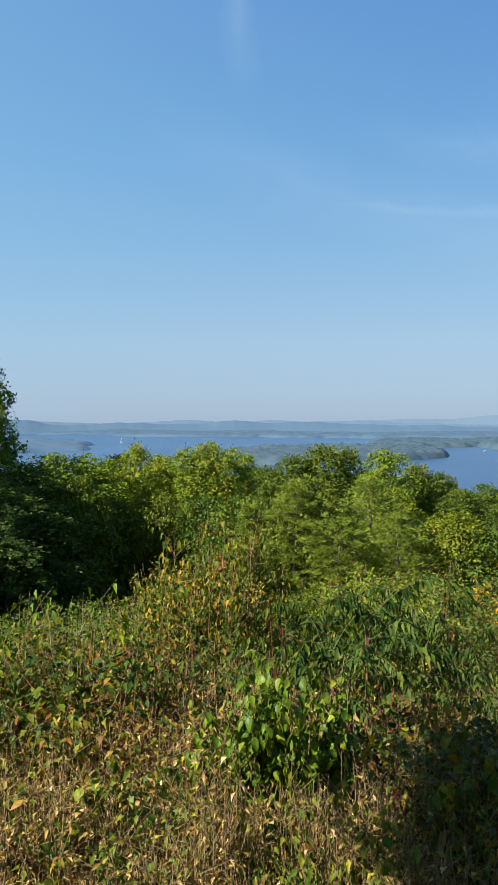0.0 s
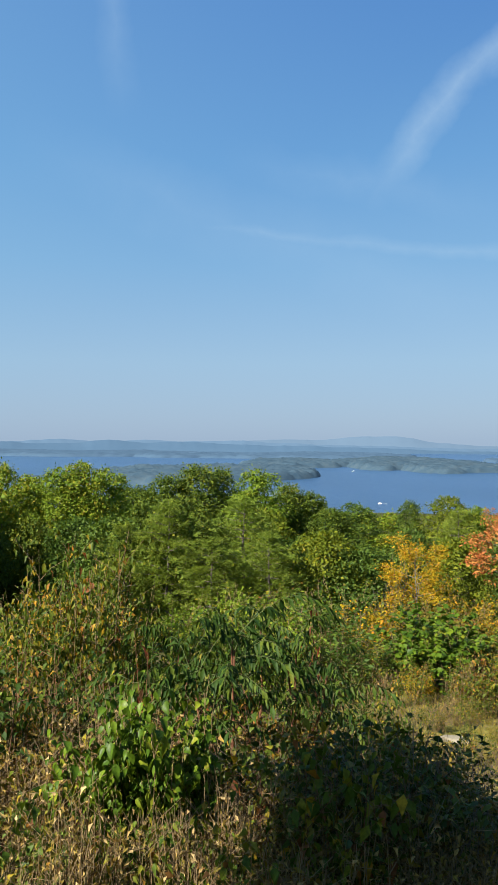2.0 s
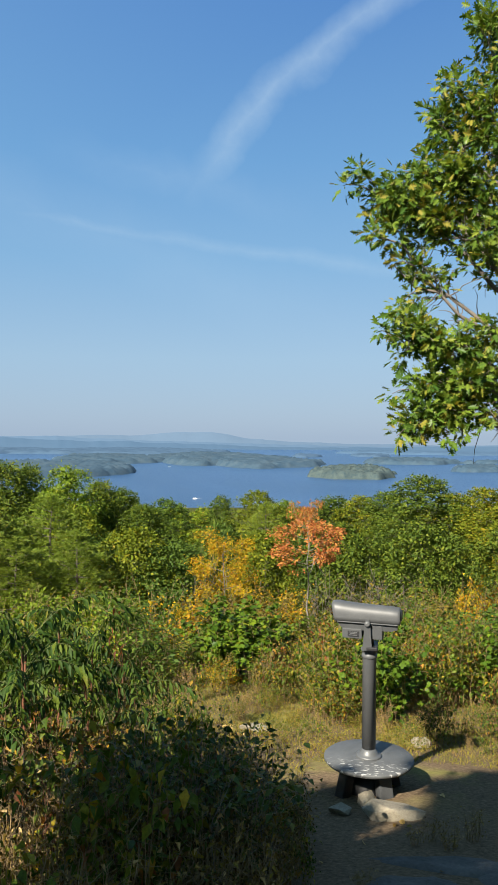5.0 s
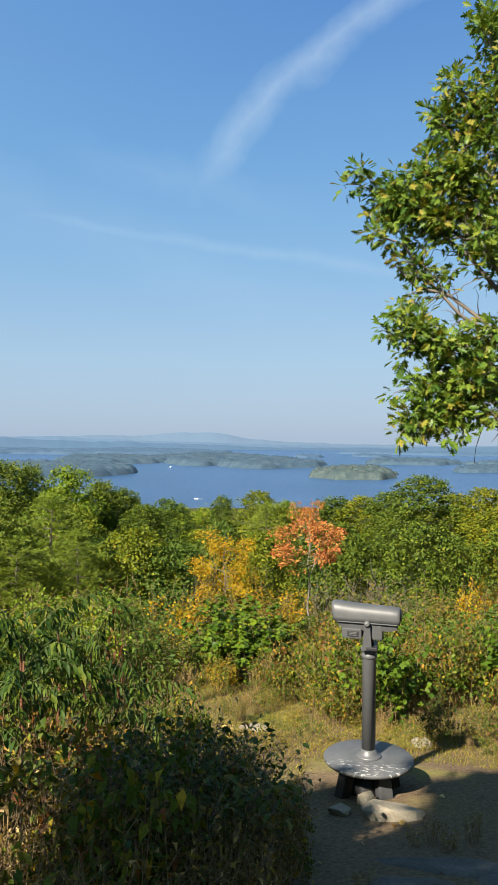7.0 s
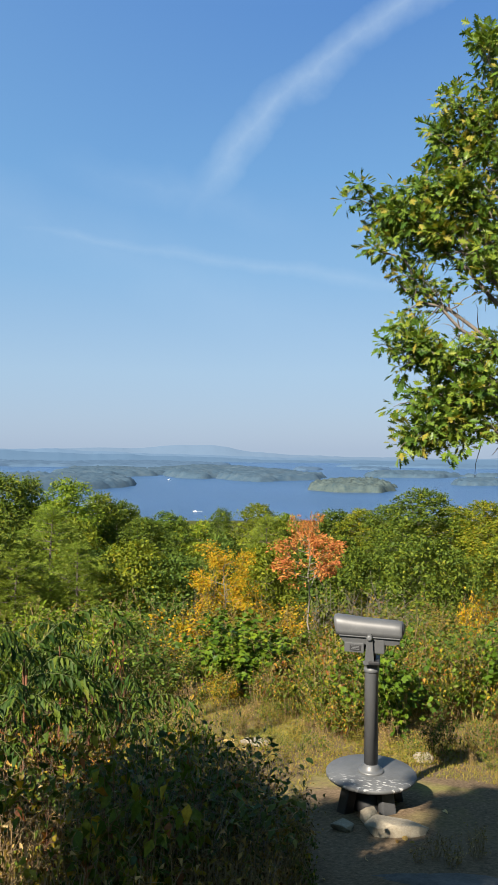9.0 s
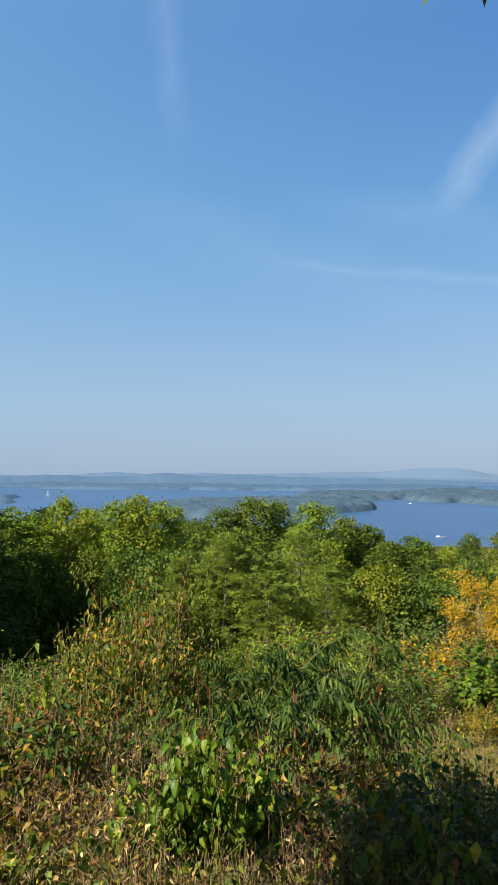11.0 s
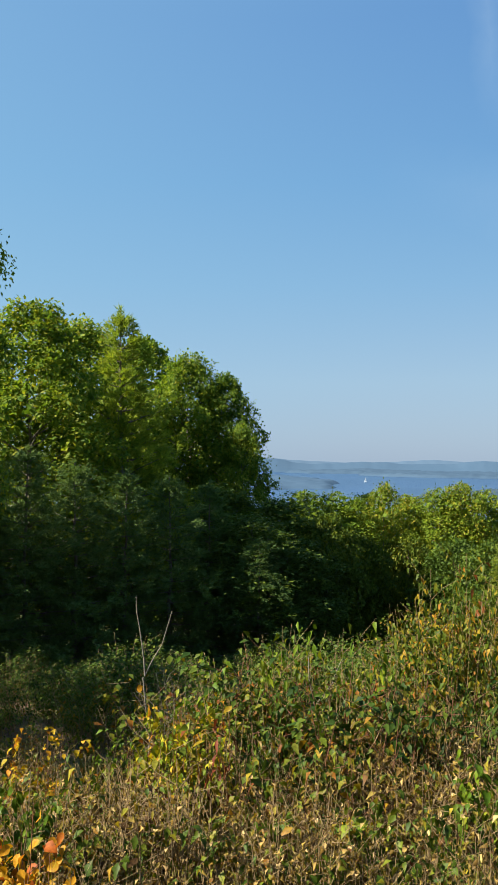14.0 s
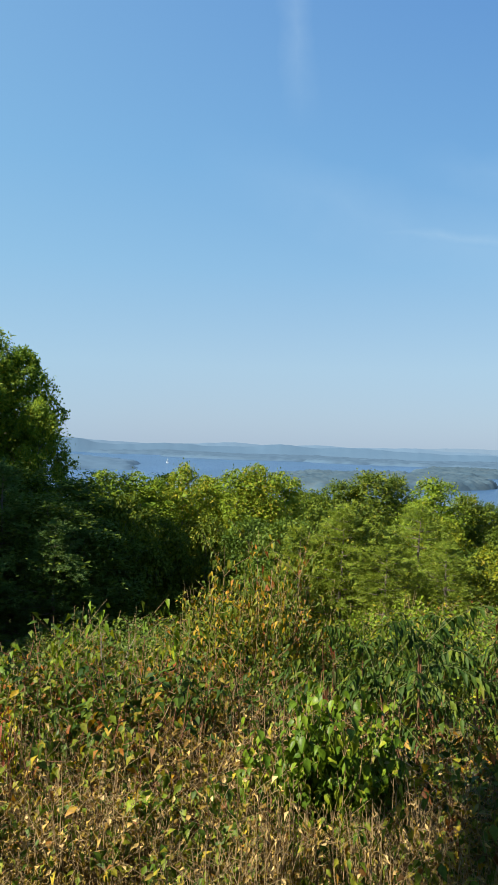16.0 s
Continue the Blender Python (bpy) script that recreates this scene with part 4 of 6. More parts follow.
# two more added out of view on the left to shade the hemlocks
stand([(-47.0, 17, 4, 4.5), (-53.0, 15, 6, 4.0)], [4, 2])
put(BIGPINE, -27.7, 19.5, top_scale(9.6, -27.7, 19.5, 11.2), 0.85)
for k, (az, r, el, wid) in enumerate([(-34.6, 15.5, 1.0, 0.95), (-31.0, 16, 0.0, 0.95), (-27.6, 16.5, -0.6, 0.9), (-24.2, 17, -1.0, 0.9), (-38.5, 15, 1.6, 1.0), (-21.4, 18, -1.4, 0.8), (-17.6, 17, -5.6, 0.75), (-15.6, 18, -6.2, 0.65)]):
    put(HEMLOCK, az, r, top_scale(6.1, az, r, el), wid)
# unseen oaks added behind the lookout to cut the skylight
for k, (az, r, el, breadth) in enumerate([(86, 10, 34, 5.0), (104, 8, 40, 5.0), (124, 9, 38, 5.5), (145, 8, 42, 5.0), (166, 10, 36, 5.5), (186, 9, 36, 5.0), (205, 12, 26, 5.0), (283, 13, 26, 4.0)]):
    put(TALL[k % 2], az, r, top_scale(9.1, az, r, el), breadth / 4.0)


# ---- the oak beside the lookout, whose branches reach into view ----
def make_reaching_oak():
    g = np.random.default_rng(90)
    g2 = np.random.default_rng(909)
    bx, by = 9.3, 8.4
    bz = float(ground_z(bx, by))
    trunk = curve_pts((bx, by, bz - 0.3), (bx - 0.3, by + 0.5, 8.6), 12, 0, g, 0.04)
    br = [(trunk, np.linspace(0.17, 0.035, 12))]
    ends = [(39.0, 26.6, 13.0, 5), (37.0, 23.9, 13.0, 5), (40.6, 24.2, 13.0, 5), (35.6, 21.8, 12.9, 5), (38.4, 21.6, 12.9, 6), (41.6, 20.6, 12.8, 4.5), (35.0, 18.8, 12.7, 6), (38.0, 18.0, 12.6, 7),
            (31.2, 17.6, 12.6, 6), (33.6, 16.6, 12.6, 5), (31.6, 14.6, 12.4, 3), (36.0, 15.6, 12.5, 6), (33.0, 12.5, 12.2, 1.5), (38.6, 14.0, 12.3, 3), (41.4, 15.2, 12.4, 4),
            (34.6, 7.8, 11.5, 4.5), (33.6, 6.9, 11.5, 3), (37.2, 7.2, 11.5, 3.5), (40.4, 7.6, 11.5, 3.5), (35.0, 3.8, 11.3, 5), (37.6, 4.0, 11.3, 3), (35.4, 1.4, 11.2, 5), (36.8, 1.8, 11.2, 2.5)]
    C, cd = [], []
    for az, el, r, n in ends:
        x, y = polar(az + 1.2, r)
        e = np.array([x, y, 1.6 + r * math.tan(math.radians(el))])
        h = max(1.2, min(7.4, e[2] - 1.6 - 0.16 * r * g.uniform(0.3, 1.0)))
        s = np.array([np.interp(h, trunk[:, 2], trunk[:, k]) for k in range(3)])
        limb = curve_pts(s, e, 9, 0.28, g, 0.05)
        br.append((limb, np.linspace(0.05, 0.013, 9)))
        for k in range(int(n * 3)):
            d = unit(g.normal(size=3) * np.array([1, 1, 0.75]) + unit(e - s) * 0.5)
            t = g.uniform(0.72, 1.0)
            p = np.array([np.interp(t, np.linspace(0, 1, 9), limb[:, c]) for c in range(3)])
            q = p + d * g.uniform(0.2, 0.6)
            br.append((curve_pts(p, q, 5, 0.03, g, 0.012), np.linspace(0.012, 0.004, 5)))
            C.append(q)
            cd.append(d)
            C.append((p + q) / 2)
            cd.append(d)
        for k in range(16):      # bare twigs along the limb
            h = g if k < 6 else g2
            p = limb[int(h.integers(3, 7))]
            q = p + unit(h.normal(size=3) + unit(e - s) * 0.9) * h.uniform(0.25, 0.7)
            br.append((curve_pts(p, q, 5, 0.04, h, 0.02), np.linspace(0.010, 0.003, 5)))
    C, cd = np.array(C), np.array(cd)
    idx = np.repeat(np.arange(len(C)), 17)
    off = np.clip(g.normal(size=(len(idx), 3)), -1.7, 1.7) * 0.07
    D = unit(off / 0.06 * 0.9 + cd[idx] * 0.5 + g.normal(size=off.shape) * 0.4 + np.array([0, 0, -0.35]))
    U = unit(np.array([-0.35, -0.2, 0.8]) + g.normal(size=off.shape) * 0.6)
    root = new("oak_tree")
    part("trunk", tubes("trunk", br, M_BARK, 6), M_BARK, root, "grey forked trunk and bare twigs")
    part("crown", leaf_cloud("crown", C[idx] + off, D, U, 0.150 * g.uniform(0.7, 1.2, len(idx)), OAK, M_OAK), M_OAK, root)
    return tagged(root, "red oak with lobed green leaves overhanging the clearing", "tree")


make_reaching_oak()

# maple added beside the lookout, unseen but for twig ends; crown shades the thicket
shade = make_tree("maple_tree", 77, 5.9, 1.55, 0.80, 20, 6, 26, 0.17, 0.15, MAPLE, M_GREEN, M_BARK, "slim green maple added beside the lookout to cast shade", "tree",
                  reach_to=[(5.30, 5.47, 5.63), (5.49, 5.37, 5.65)])
shade.matrix_basis = pose(-3.23, -0.87, float(ground_z(-3.23, -0.87)))

# three more unseen maples, added to shape the shade on thicket and path
shade_b = make_tree("maple_tree", 78, 5.95, 0.7, 0.955, 18, 6, 21, 0.13, 0.13, MAPLE, M_GREEN, M_BARK, "slim green maple added beside the lookout to cast shade", "tree")
shade_b.matrix_basis = pose(-4.28, -0.24, float(ground_z(-4.28, -0.24)))
copy_thing(shade_b, pose(-3.98, 0.65, float(ground_z(-3.98, 0.65)), 0, 0, 130))
copy_thing(shade_b, pose(-2.62, 0.22, float(ground_z(-2.62, 0.22)), 0, 0, 250))


# ---- shrubs and weeds ----
def make_plant(name, seed, height, spread, stems, leaves, leaf, template, mat, stem_mat, label, category, droop=0.3, low=0.15, lean=0.35, side=2, stem_r=0.004, curl=0.6, bunch=0.05):
    """A many-stemmed weed or shrub: thin curved stems with side shoots, leaves set along them."""
    g = np.random.default_rng(seed)
    br, P, D = [], [], []
    for i in range(stems):
        a = g.uniform(0, 2 * math.pi)
        r0 = spread * 0.28 * math.sqrt(g.uniform(0, 1))
        h = height * g.uniform(0.6, 1.0)
        base = np.array([math.cos(a) * r0, math.sin(a) * r0, -0.05])
        tip = base + np.array([math.cos(a) * spread * lean * g.uniform(0.3, 1.2), math.sin(a) * spread * lean * g.uniform(0.3, 1.2), h])
        st = curve_pts(base, tip, 5, 0, g, 0.02 * height)
        br.append((st, np.linspace(stem_r, stem_r * 0.35, 5)))
        lines = [st]
        for k in range(side):
            s = g.uniform(0.3, 0.9)
            p = np.array([np.interp(s, np.linspace(0, 1, 5), st[:, c]) for c in range(3)])
            b = g.uniform(0, 2 * math.pi)
            l = height * g.uniform(0.15, 0.35)
            q = p + np.array([math.cos(b) * l * 0.8, math.sin(b) * l * 0.8, l * g.uniform(0.2, 0.8)])
            sh = curve_pts(p, q, 3, 0, g, 0.01 * height)
            br.append((sh, np.linspace(stem_r * 0.55, stem_r * 0.25, 3)))
            lines.append(sh)
        per = max(2, int(leaves / stems / len(lines)))
        for ln in lines:
            s = g.uniform(low if ln is st else 0.15, 1.0, per)
            k = np.linspace(0, 1, len(ln))
            p = np.stack([np.interp(s, k, ln[:, c]) for c in range(3)], -1) + g.normal(size=(per, 3)) * bunch * height * 0.5
            b = g.uniform(0, 2 * math.pi, per)
            P.append(p)
            D.append(np.stack([np.cos(b), np.sin(b), g.uniform(-0.6, 0.6, per) - droop], -1))
    P, D = np.concatenate(P), np.concatenate(D)
    outward = D * np.array([1, 1, 0])
    P[:, 2] = np.maximum(P[:, 2], 0.02)
    U = unit(np.array([0, 0, 0.75]) + outward * 0.55 + g.normal(size=P.shape) * curl)
    root = new(name)
    part("stem", tubes("stem", br, stem_mat, 3), stem_mat, root)
    part("foliage", leaf_cloud("foliage", P, D, U, leaf * np.clip(np.exp(g.normal(size=len(P)) * 0.26), 0.5, 1.4), template, mat), mat, root)
    return tagged(root, label, category)


def make_sumac(seed):
    """Leaning dark stems, each with an umbrella of arching feathered leaves at its top."""
    g = np.random.default_rng(seed)
    br, green, P, D, U = [], [], [], [], []
    for s in range(3):
        a = seed + 2.1 * s
        tip = np.array([math.cos(a) * 0.13 * s, math.sin(a) * 0.13 * s, 1.08 - 0.12 * s])
        st = curve_pts((0.03 * s, 0.02 * s, -0.05), tip, 6, 0, g, 0.015)
        br.append((st, np.linspace(0.014, 0.008, 6)))
        for k in range(9):
            b = k * 2.4 + g.uniform(-0.3, 0.3)
            f = 0.74 + 0.26 * k / 8
            p = np.array([np.interp(f, np.linspace(0, 1, 6), st[:, c]) for c in range(3)])
            l = g.uniform(0.42, 0.74)
            out = np.array([math.cos(b), math.sin(b), 0])
            rise = g.uniform(0.02, 0.22) * (0.4 + f) if k < 7 else g.uniform(0.2, 0.34)
            sag = 0.0 if k > 6 else g.uniform(0.05, 0.16)
            ts = np.linspace(0, 1, 7)[:, None]
            ra = p + out * l * 0.9 * ts + np.array([0, 0, 1.0]) * (rise * np.sin(ts * 2.4) - sag * ts ** 2)
            green.append((ra, np.linspace(0.0024, 0.0008, 7)))
            wide = np.cross(out, (0, 0, 1.0))
            for j in range(13):
                u = 0.14 + 0.86 * j / 12
                c = np.array([np.interp(u, np.linspace(0, 1, 7), ra[:, m]) for m in range(3)])
                for sgn in (-1, 1):
                    P.append(c)
                    D.append(wide * sgn * 0.8 + out * 0.5 + g.normal(size=3) * 0.22 + np.array([0, 0, -0.2 - g.uniform(0, 0.75)]))
                    U.append(np.array([0, 0, 1.0]) + g.normal(size=3) * 0.2 + wide * sgn * 0.5)
    root = new("sumac_shrub")
    part("stem", tubes("stem", br, M_REDSTEM, 5), M_REDSTEM, root, "dark red woody stems")
    part("leaf_stalk", tubes("leaf_stalk", green, M_GREENSTEM, 3), M_GREENSTEM, root)
    n = len(P)
    part("foliage", leaf_cloud("foliage", np.array(P), np.array(D), unit(np.array(U)), 0.088 * g.uniform(0.65, 1.25, n), HANG, M_SUMAC), M_SUMAC, root)
    return tagged(root, "green sumac shrub with drooping feathered leaves", "shrub")


DRY = [master(make_plant("dry_weed", 100 + i, 0.74, 0.5, 18, 330, 0.042, CURL, M_DRY, M_STEM, "dry brown weed with curled withered leaves", "weed", droop=0.9, curl=0.9, stem_r=0.0032, side=3, low=0.05, lean=0.2)) for i in range(2)]
DRY += [master(make_plant("withered_stalks", 102 + i, 0.82, 0.45, 26, 200, 0.046, CURL, M_DRY, M_STEM, "cluster of withered weed stalks with few tan leaves", "weed", droop=0.9, curl=0.9, stem_r=0.0036, side=2, low=0.1, lean=0.2)) for i in range(2)]
WEED = [master(make_plant("leafy_weed", 110 + i, 0.85, 0.5, 7, 190, 0.052, FOLD, M_WEED, M_STEM, "leafy green weed turning yellow and rust", "weed", droop=0.9, lean=0.25, stem_r=0.003, side=3)) for i in range(4)]
TALLW = [master(make_plant("tall_weed", 120 + i, 1.15, 0.55, 8, 300, 0.070, HANG, M_HANG, M_STEM, "tall green weed with narrow drooping leaves", "weed", droop=1.0, low=0.35, lean=0.22, curl=0.5, bunch=0.04, stem_r=0.0035)) for i in range(3)]
BUSH = [master(make_plant("leafy_bush", 130 + i, 0.9, 0.62, 13, 480, 0.054, BROAD, M_BROAD, M_STEM, "green bush of broad serrated leaves", "bush", droop=0.6, low=0.55, curl=0.4)) for i in range(2)]
RUSTY = [master(make_plant("rusty_weed", 134 + i, 0.95, 0.45, 7, 170, 0.060, FOLD, M_AUTUMN, M_REDSTEM, "weed with red stems and rust-coloured leaves", "weed", droop=0.9, lean=0.25, stem_r=0.003, side=3)) for i in range(2)]
COPPER = [master(make_plant("copper_weed", 234 + i, 1.05, 0.45, 8, 200, 0.056, FOLD, M_COPPER, M_REDSTEM, "tall weed with copper and amber leaves", "weed", droop=0.9, lean=0.22, stem_r=0.003, side=3, low=0.25)) for i in range(2)]
CRIMSON = master(make_plant("crimson_sprig", 236, 1.1, 0.3, 3, 46, 0.085, HANG, M_CRIMSON, M_REDSTEM, "dark stem with drooping crimson leaves", "weed", droop=1.2, lean=0.25, stem_r=0.005, side=1, low=0.6, curl=0.4))
SPRIG = [master(make_plant("weed_sprig", 136 + i, 0.62, 0.3, 3, 44, 0.066, BROAD, M_SPRIG, M_STEM, "green weed sprig with hanging yellowing leaves", "weed", droop=0.8, low=0.35, lean=0.3, curl=0.4, side=1, stem_r=0.003)) for i in range(3)]
TALLSPRIG = [master(make_plant("tall_sprig", 138 + i, 1.3, 0.4, 3, 80, 0.062, FOLD, M_SPRIG, M_STEM, "tall green weed sprig standing above the dry growth", "weed", droop=0.8, low=0.4, lean=0.25, curl=0.5, side=2, stem_r=0.004)) for i in range(3)]
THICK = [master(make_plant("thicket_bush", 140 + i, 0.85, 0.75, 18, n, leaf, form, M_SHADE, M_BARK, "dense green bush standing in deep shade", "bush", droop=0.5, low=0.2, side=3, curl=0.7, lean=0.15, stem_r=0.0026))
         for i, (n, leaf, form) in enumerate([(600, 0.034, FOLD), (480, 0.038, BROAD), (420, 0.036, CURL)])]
AUTUMN = [master(make_plant("autumn_shrub", 145 + i, 1.5, 1.2, 12, 900, 0.062, FOLD, M_AUTUMN, M_STEM, "drooping shrub turning yellow and rust", "shrub", droop=0.7, low=0.25, side=4, stem_r=0.006)) for i in range(2)]
LEAFY = [master(make_plant("leafy_shrub", 165 + i, 1.35, 0.8, 11, 560, 0.060, FOLD, M_SUMAC, M_REDSTEM, "dark green leafy shrub among tall weeds", "shrub", droop=0.55, low=0.3, lean=0.3, side=3, stem_r=0.005, curl=0.45)) for i in range(2)]
GRASSY = [master(make_plant("grass_tuft", 168 + i, 0.6, 0.5, 40, 160, 0.07, NARROW, M_GRASS, M_STRAW, "tuft of yellow-green seeding grass", "grass", droop=0.1, low=0.1, lean=0.5, side=0, stem_r=0.0015, curl=0.6)) for i in range(2)]
SUMAC = [master(make_sumac(150 + i)) for i in range(2)]
SHRUB = [master(make_plant("shrub", 160 + i, 1.7, 1.5, 14, 1400, 0.072, SIMPLE, m, M_STEM, lab, "shrub", droop=0.2, low=0.12, side=4, stem_r=0.008, curl=0.6, bunch=0.06))
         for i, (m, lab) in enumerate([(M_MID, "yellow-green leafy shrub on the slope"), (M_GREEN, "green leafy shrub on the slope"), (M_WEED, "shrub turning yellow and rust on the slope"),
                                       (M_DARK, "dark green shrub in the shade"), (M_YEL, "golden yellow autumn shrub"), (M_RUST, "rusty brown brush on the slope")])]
SAPLING = [master(make_plant("maple_sapling", 170 + i, 1.5, 1.3, 12, 900, 0.10, MAPLE, M_BROAD, M_STEM, "bright green maple sapling with lobed leaves", "sapling", droop=0.3, low=0.2, side=3, stem_r=0.008, curl=0.4)) for i in range(2)]
YELLOWB = master(make_plant("bramble_bush", 180, 0.8, 0.5, 9, 420, 0.046, BROAD, M_YEL, M_REDSTEM, "yellow bramble bush in autumn colour", "bush", droop=0.6, curl=0.6))
LIMEB = master(make_plant("bramble_bush", 181, 0.8, 0.5, 11, 520, 0.044, BROAD, M_LIME, M_REDSTEM, "lime-yellow bramble bush among brown weeds", "bush", droop=0.6, curl=0.5))
ORANGEB = master(make_plant("bramble_bush", 182, 0.8, 0.5, 12, 620, 0.042, BROAD, M_ORANGE, M_REDSTEM, "orange bramble bush in autumn colour", "bush", droop=0.6, curl=0.5))
GOLDEN = master(make_plant("goldenrod", 185, 0.75, 0.35, 5, 320, 0.022, FOLD, M_YEL, M_STEM, "goldenrod with small yellow flower plumes", "weed", droop=-0.2, low=0.75, curl=0.8, bunch=0.05, side=0))
TWIGS = master(make_plant("bare_brush", 190, 1.3, 1.2, 18, 220, 0.05, SIMPLE, M_RUST, M_BARK, "bare grey twiggy brush", "shrub", side=6, stem_r=0.007))


# how high the growth stands, as elevations seen from the lookout: the near rows and the second row
NEAR_TOPS = [(-44, -21), (-24, -20), (-12, -19.5), (-5, -20.5), (5, -21), (8, -20.5), (12, -19), (24, -19), (27, -24)]
BACK_TOPS = [(-44, -17), (-24, -15.8), (-13, -13.6), (-7, -11.2), (-2, -10.2), (0.5, -14.5), (3, -17.5), (12, -18), (16, -16.5), (19, -15), (22, -15), (48, -15)]
sway = np.random.default_rng(321)


def height_of(ob):
    return max(v.co.z for c in ob.children for v in c.data.vertices)


def scatter(kinds, n, az, r, scale, clear=None, wid=None):
    """Plants strewn over a stretch of the slope, evenly over its area, none far above its row."""
    for i in range(n):
        a = rng.uniform(*az)
        d = math.sqrt(rng.uniform(r[0] ** 2, r[1] ** 2))
        if clear and clear(a, d):
            continue
        s = scale[0] + (scale[1] - scale[0]) * rng.uniform() ** 1.7
        ob = kinds[int(rng.integers(len(kinds)))]
        width = s * (wid or rng.uniform(0.9, 1.25))
        if d < 7.6 and ob not in TALLSPRIG:
            tops = np.array(NEAR_TOPS if d < 4.6 else BACK_TOPS, float)
            s = min(s, top_scale(HEIGHTS[ob.name], a, d, np.interp(a, tops[:, 0], tops[:, 1]) + sway.triangular(-3.6, 0.0, 1.1)))
        if s > 0.12:
            put(ob, a, d, s, min(width, s * 1.9))


HEIGHTS = {ob.name: height_of(ob) for ob in masters}
by_bush = lambda a, d: -3.5 < a < 6.5 and d < 4.4
# dry weeds at the feet
scatter(DRY, 80, (-44, 9), (2.5, 3.4), (0.4, 0.9))
scatter(DRY, 120, (-44, 10), (3.4, 4.7), (0.5, 1.3), by_bush)
scatter(WEED, 44, (-44, 10), (2.6, 3.4), (0.3, 0.9))
scatter(WEED, 60, (-44, 8), (3.4, 4.7), (0.4, 1.15), by_bush)
scatter([GOLDEN], 5, (-30, 20), (3.4, 5.0), (0.8, 1.0))
# broad-leaved sprigs standing out of the dry growth
scatter(SPRIG, 60, (-44, 14), (2.6, 4.4), (0.5, 1.2))
scatter(TALLSPRIG, 13, (-24, 10), (4.6, 6.4), (0.5, 1.0))
scatter(TALLSPRIG, 6, (-40, -24), (4.6, 6.0), (0.5, 0.9))
# the second row
scatter(WEED, 20, (-42, -24), (4.6, 6.0), (0.3, 0.75))
scatter(WEED, 18, (-24, -13), (4.6, 6.4), (0.5, 1.4))
scatter(WEED, 12, (-14, 4), (4.6, 7.4), (0.6, 1.5))
scatter(TALLW + WEED + LEAFY, 16, (11, 21), (5.5, 7.5), (0.45, 1.1))
scatter(TALLW, 9, (-13, 8), (5.4, 7.5), (0.6, 1.1))
scatter(LEAFY, 16, (-13, 12), (4.8, 7.6), (0.5, 1.3))
scatter(LEAFY, 7, (-24, -12), (5.0, 6.6), (0.45, 0.9))
scatter(WEED, 9, (-10, 6), (5.2, 7.6), (0.8, 1.4))
scatter(RUSTY + DRY, 18, (-12, 14), (4.8, 7.6), (0.6, 1.1))
scatter(TALLW, 8, (-23, -14), (4.8, 7.0), (0.5, 1.15))
scatter(DRY, 26, (-42, -14), (4.6, 6.2), (0.4, 0.95))
scatter(DRY, 30, (-14, 7), (4.4, 6.0), (0.7, 1.4))
scatter(BUSH, 7, (-15, 10), (5.0, 7.6), (0.5, 0.95))
scatter(BUSH + AUTUMN, 7, (-24, -13), (5.4, 7.6), (0.45, 0.8))
scatter(RUSTY, 26, (-26, 12), (3.9, 7.0), (0.5, 1.1))
scatter(RUSTY, 10, (-40, -26), (3.9, 5.4), (0.4, 0.85))
scatter(DRY + AUTUMN, 16, (-44, -22), (6.2, 8.6), (0.18, 0.42))
scatter([YELLOWB, WEED[0]], 10, (-38, 4), (3.8, 6.4), (0.5, 0.9))
for az, r, el in [(0.2, 3.85, -18.6), (2.6, 3.85, -17.4), (1.4, 4.15, -16.0), (-1.4, 4.1, -18.6), (4.0, 4.15, -16.8), (3.2, 4.3, -15.8)]:
    put(BUSH[int(r * 10) % 2], az, r, top_scale(HEIGHTS[BUSH[0].name], az, r, el), 0.8)
for az, r, el, w in [(8.6, 5.0, -11.4, 1.0), (13.4, 5.5, -12.2, 0.85), (4.6, 5.4, -12.4, 0.8), (10.6, 6.8, -11.2, 0.8)]:
    put(SUMAC[int(az * 10) % 2], az, r, top_scale(HEIGHTS[SUMAC[0].name], az, r, el), w)
for az, r, el in [(3.4, 9.2, -11.0), (6.6, 9.6, -10.2), (9.6, 10.4, -10.6)]:
    put(SHRUB[0], az, r, top_scale(HEIGHTS[SHRUB[0].name], az, r, el), 0.7)
put(GOLDEN, 8.0, 4.4, 0.75, 0.8)
for az, r, s in [(38.2, 5.0, 0.24), (39.6, 4.9, 0.28), (41.0, 5.1, 0.3), (37.2, 4.9, 0.18), (34.0, 4.0, 0.2), (36.5, 3.7, 0.2)]:
    put(DRY[int(az * 10) % 4], az, r, s, s * 1.3)
scatter(WEED + DRY, 26, (33, 48), (7.2, 9.4), (0.2, 0.5))
scatter(RUSTY + WEED, 44, (23, 48), (7.3, 10.2), (0.14, 0.42))
scatter(GRASSY, 60, (24, 48), (6.9, 10.0), (0.2, 0.5))
scatter(LEAFY, 6, (37.5, 43), (7.4, 8.8), (0.3, 0.55))
scatter([SAPLING[0], SAPLING[1], LEAFY[0], SHRUB[3]], 12, (39.5, 47), (9.6, 12.5), (0.55, 0.9))
scatter([AUTUMN[0], AUTUMN[1], RUSTY[0], RUSTY[1], COPPER[0]], 40, (26, 44), (8.8, 11.6), (0.4, 0.85))
scatter(WEED + DRY + AUTUMN, 34, (19, 32), (8.2, 10.8), (0.18, 0.5))
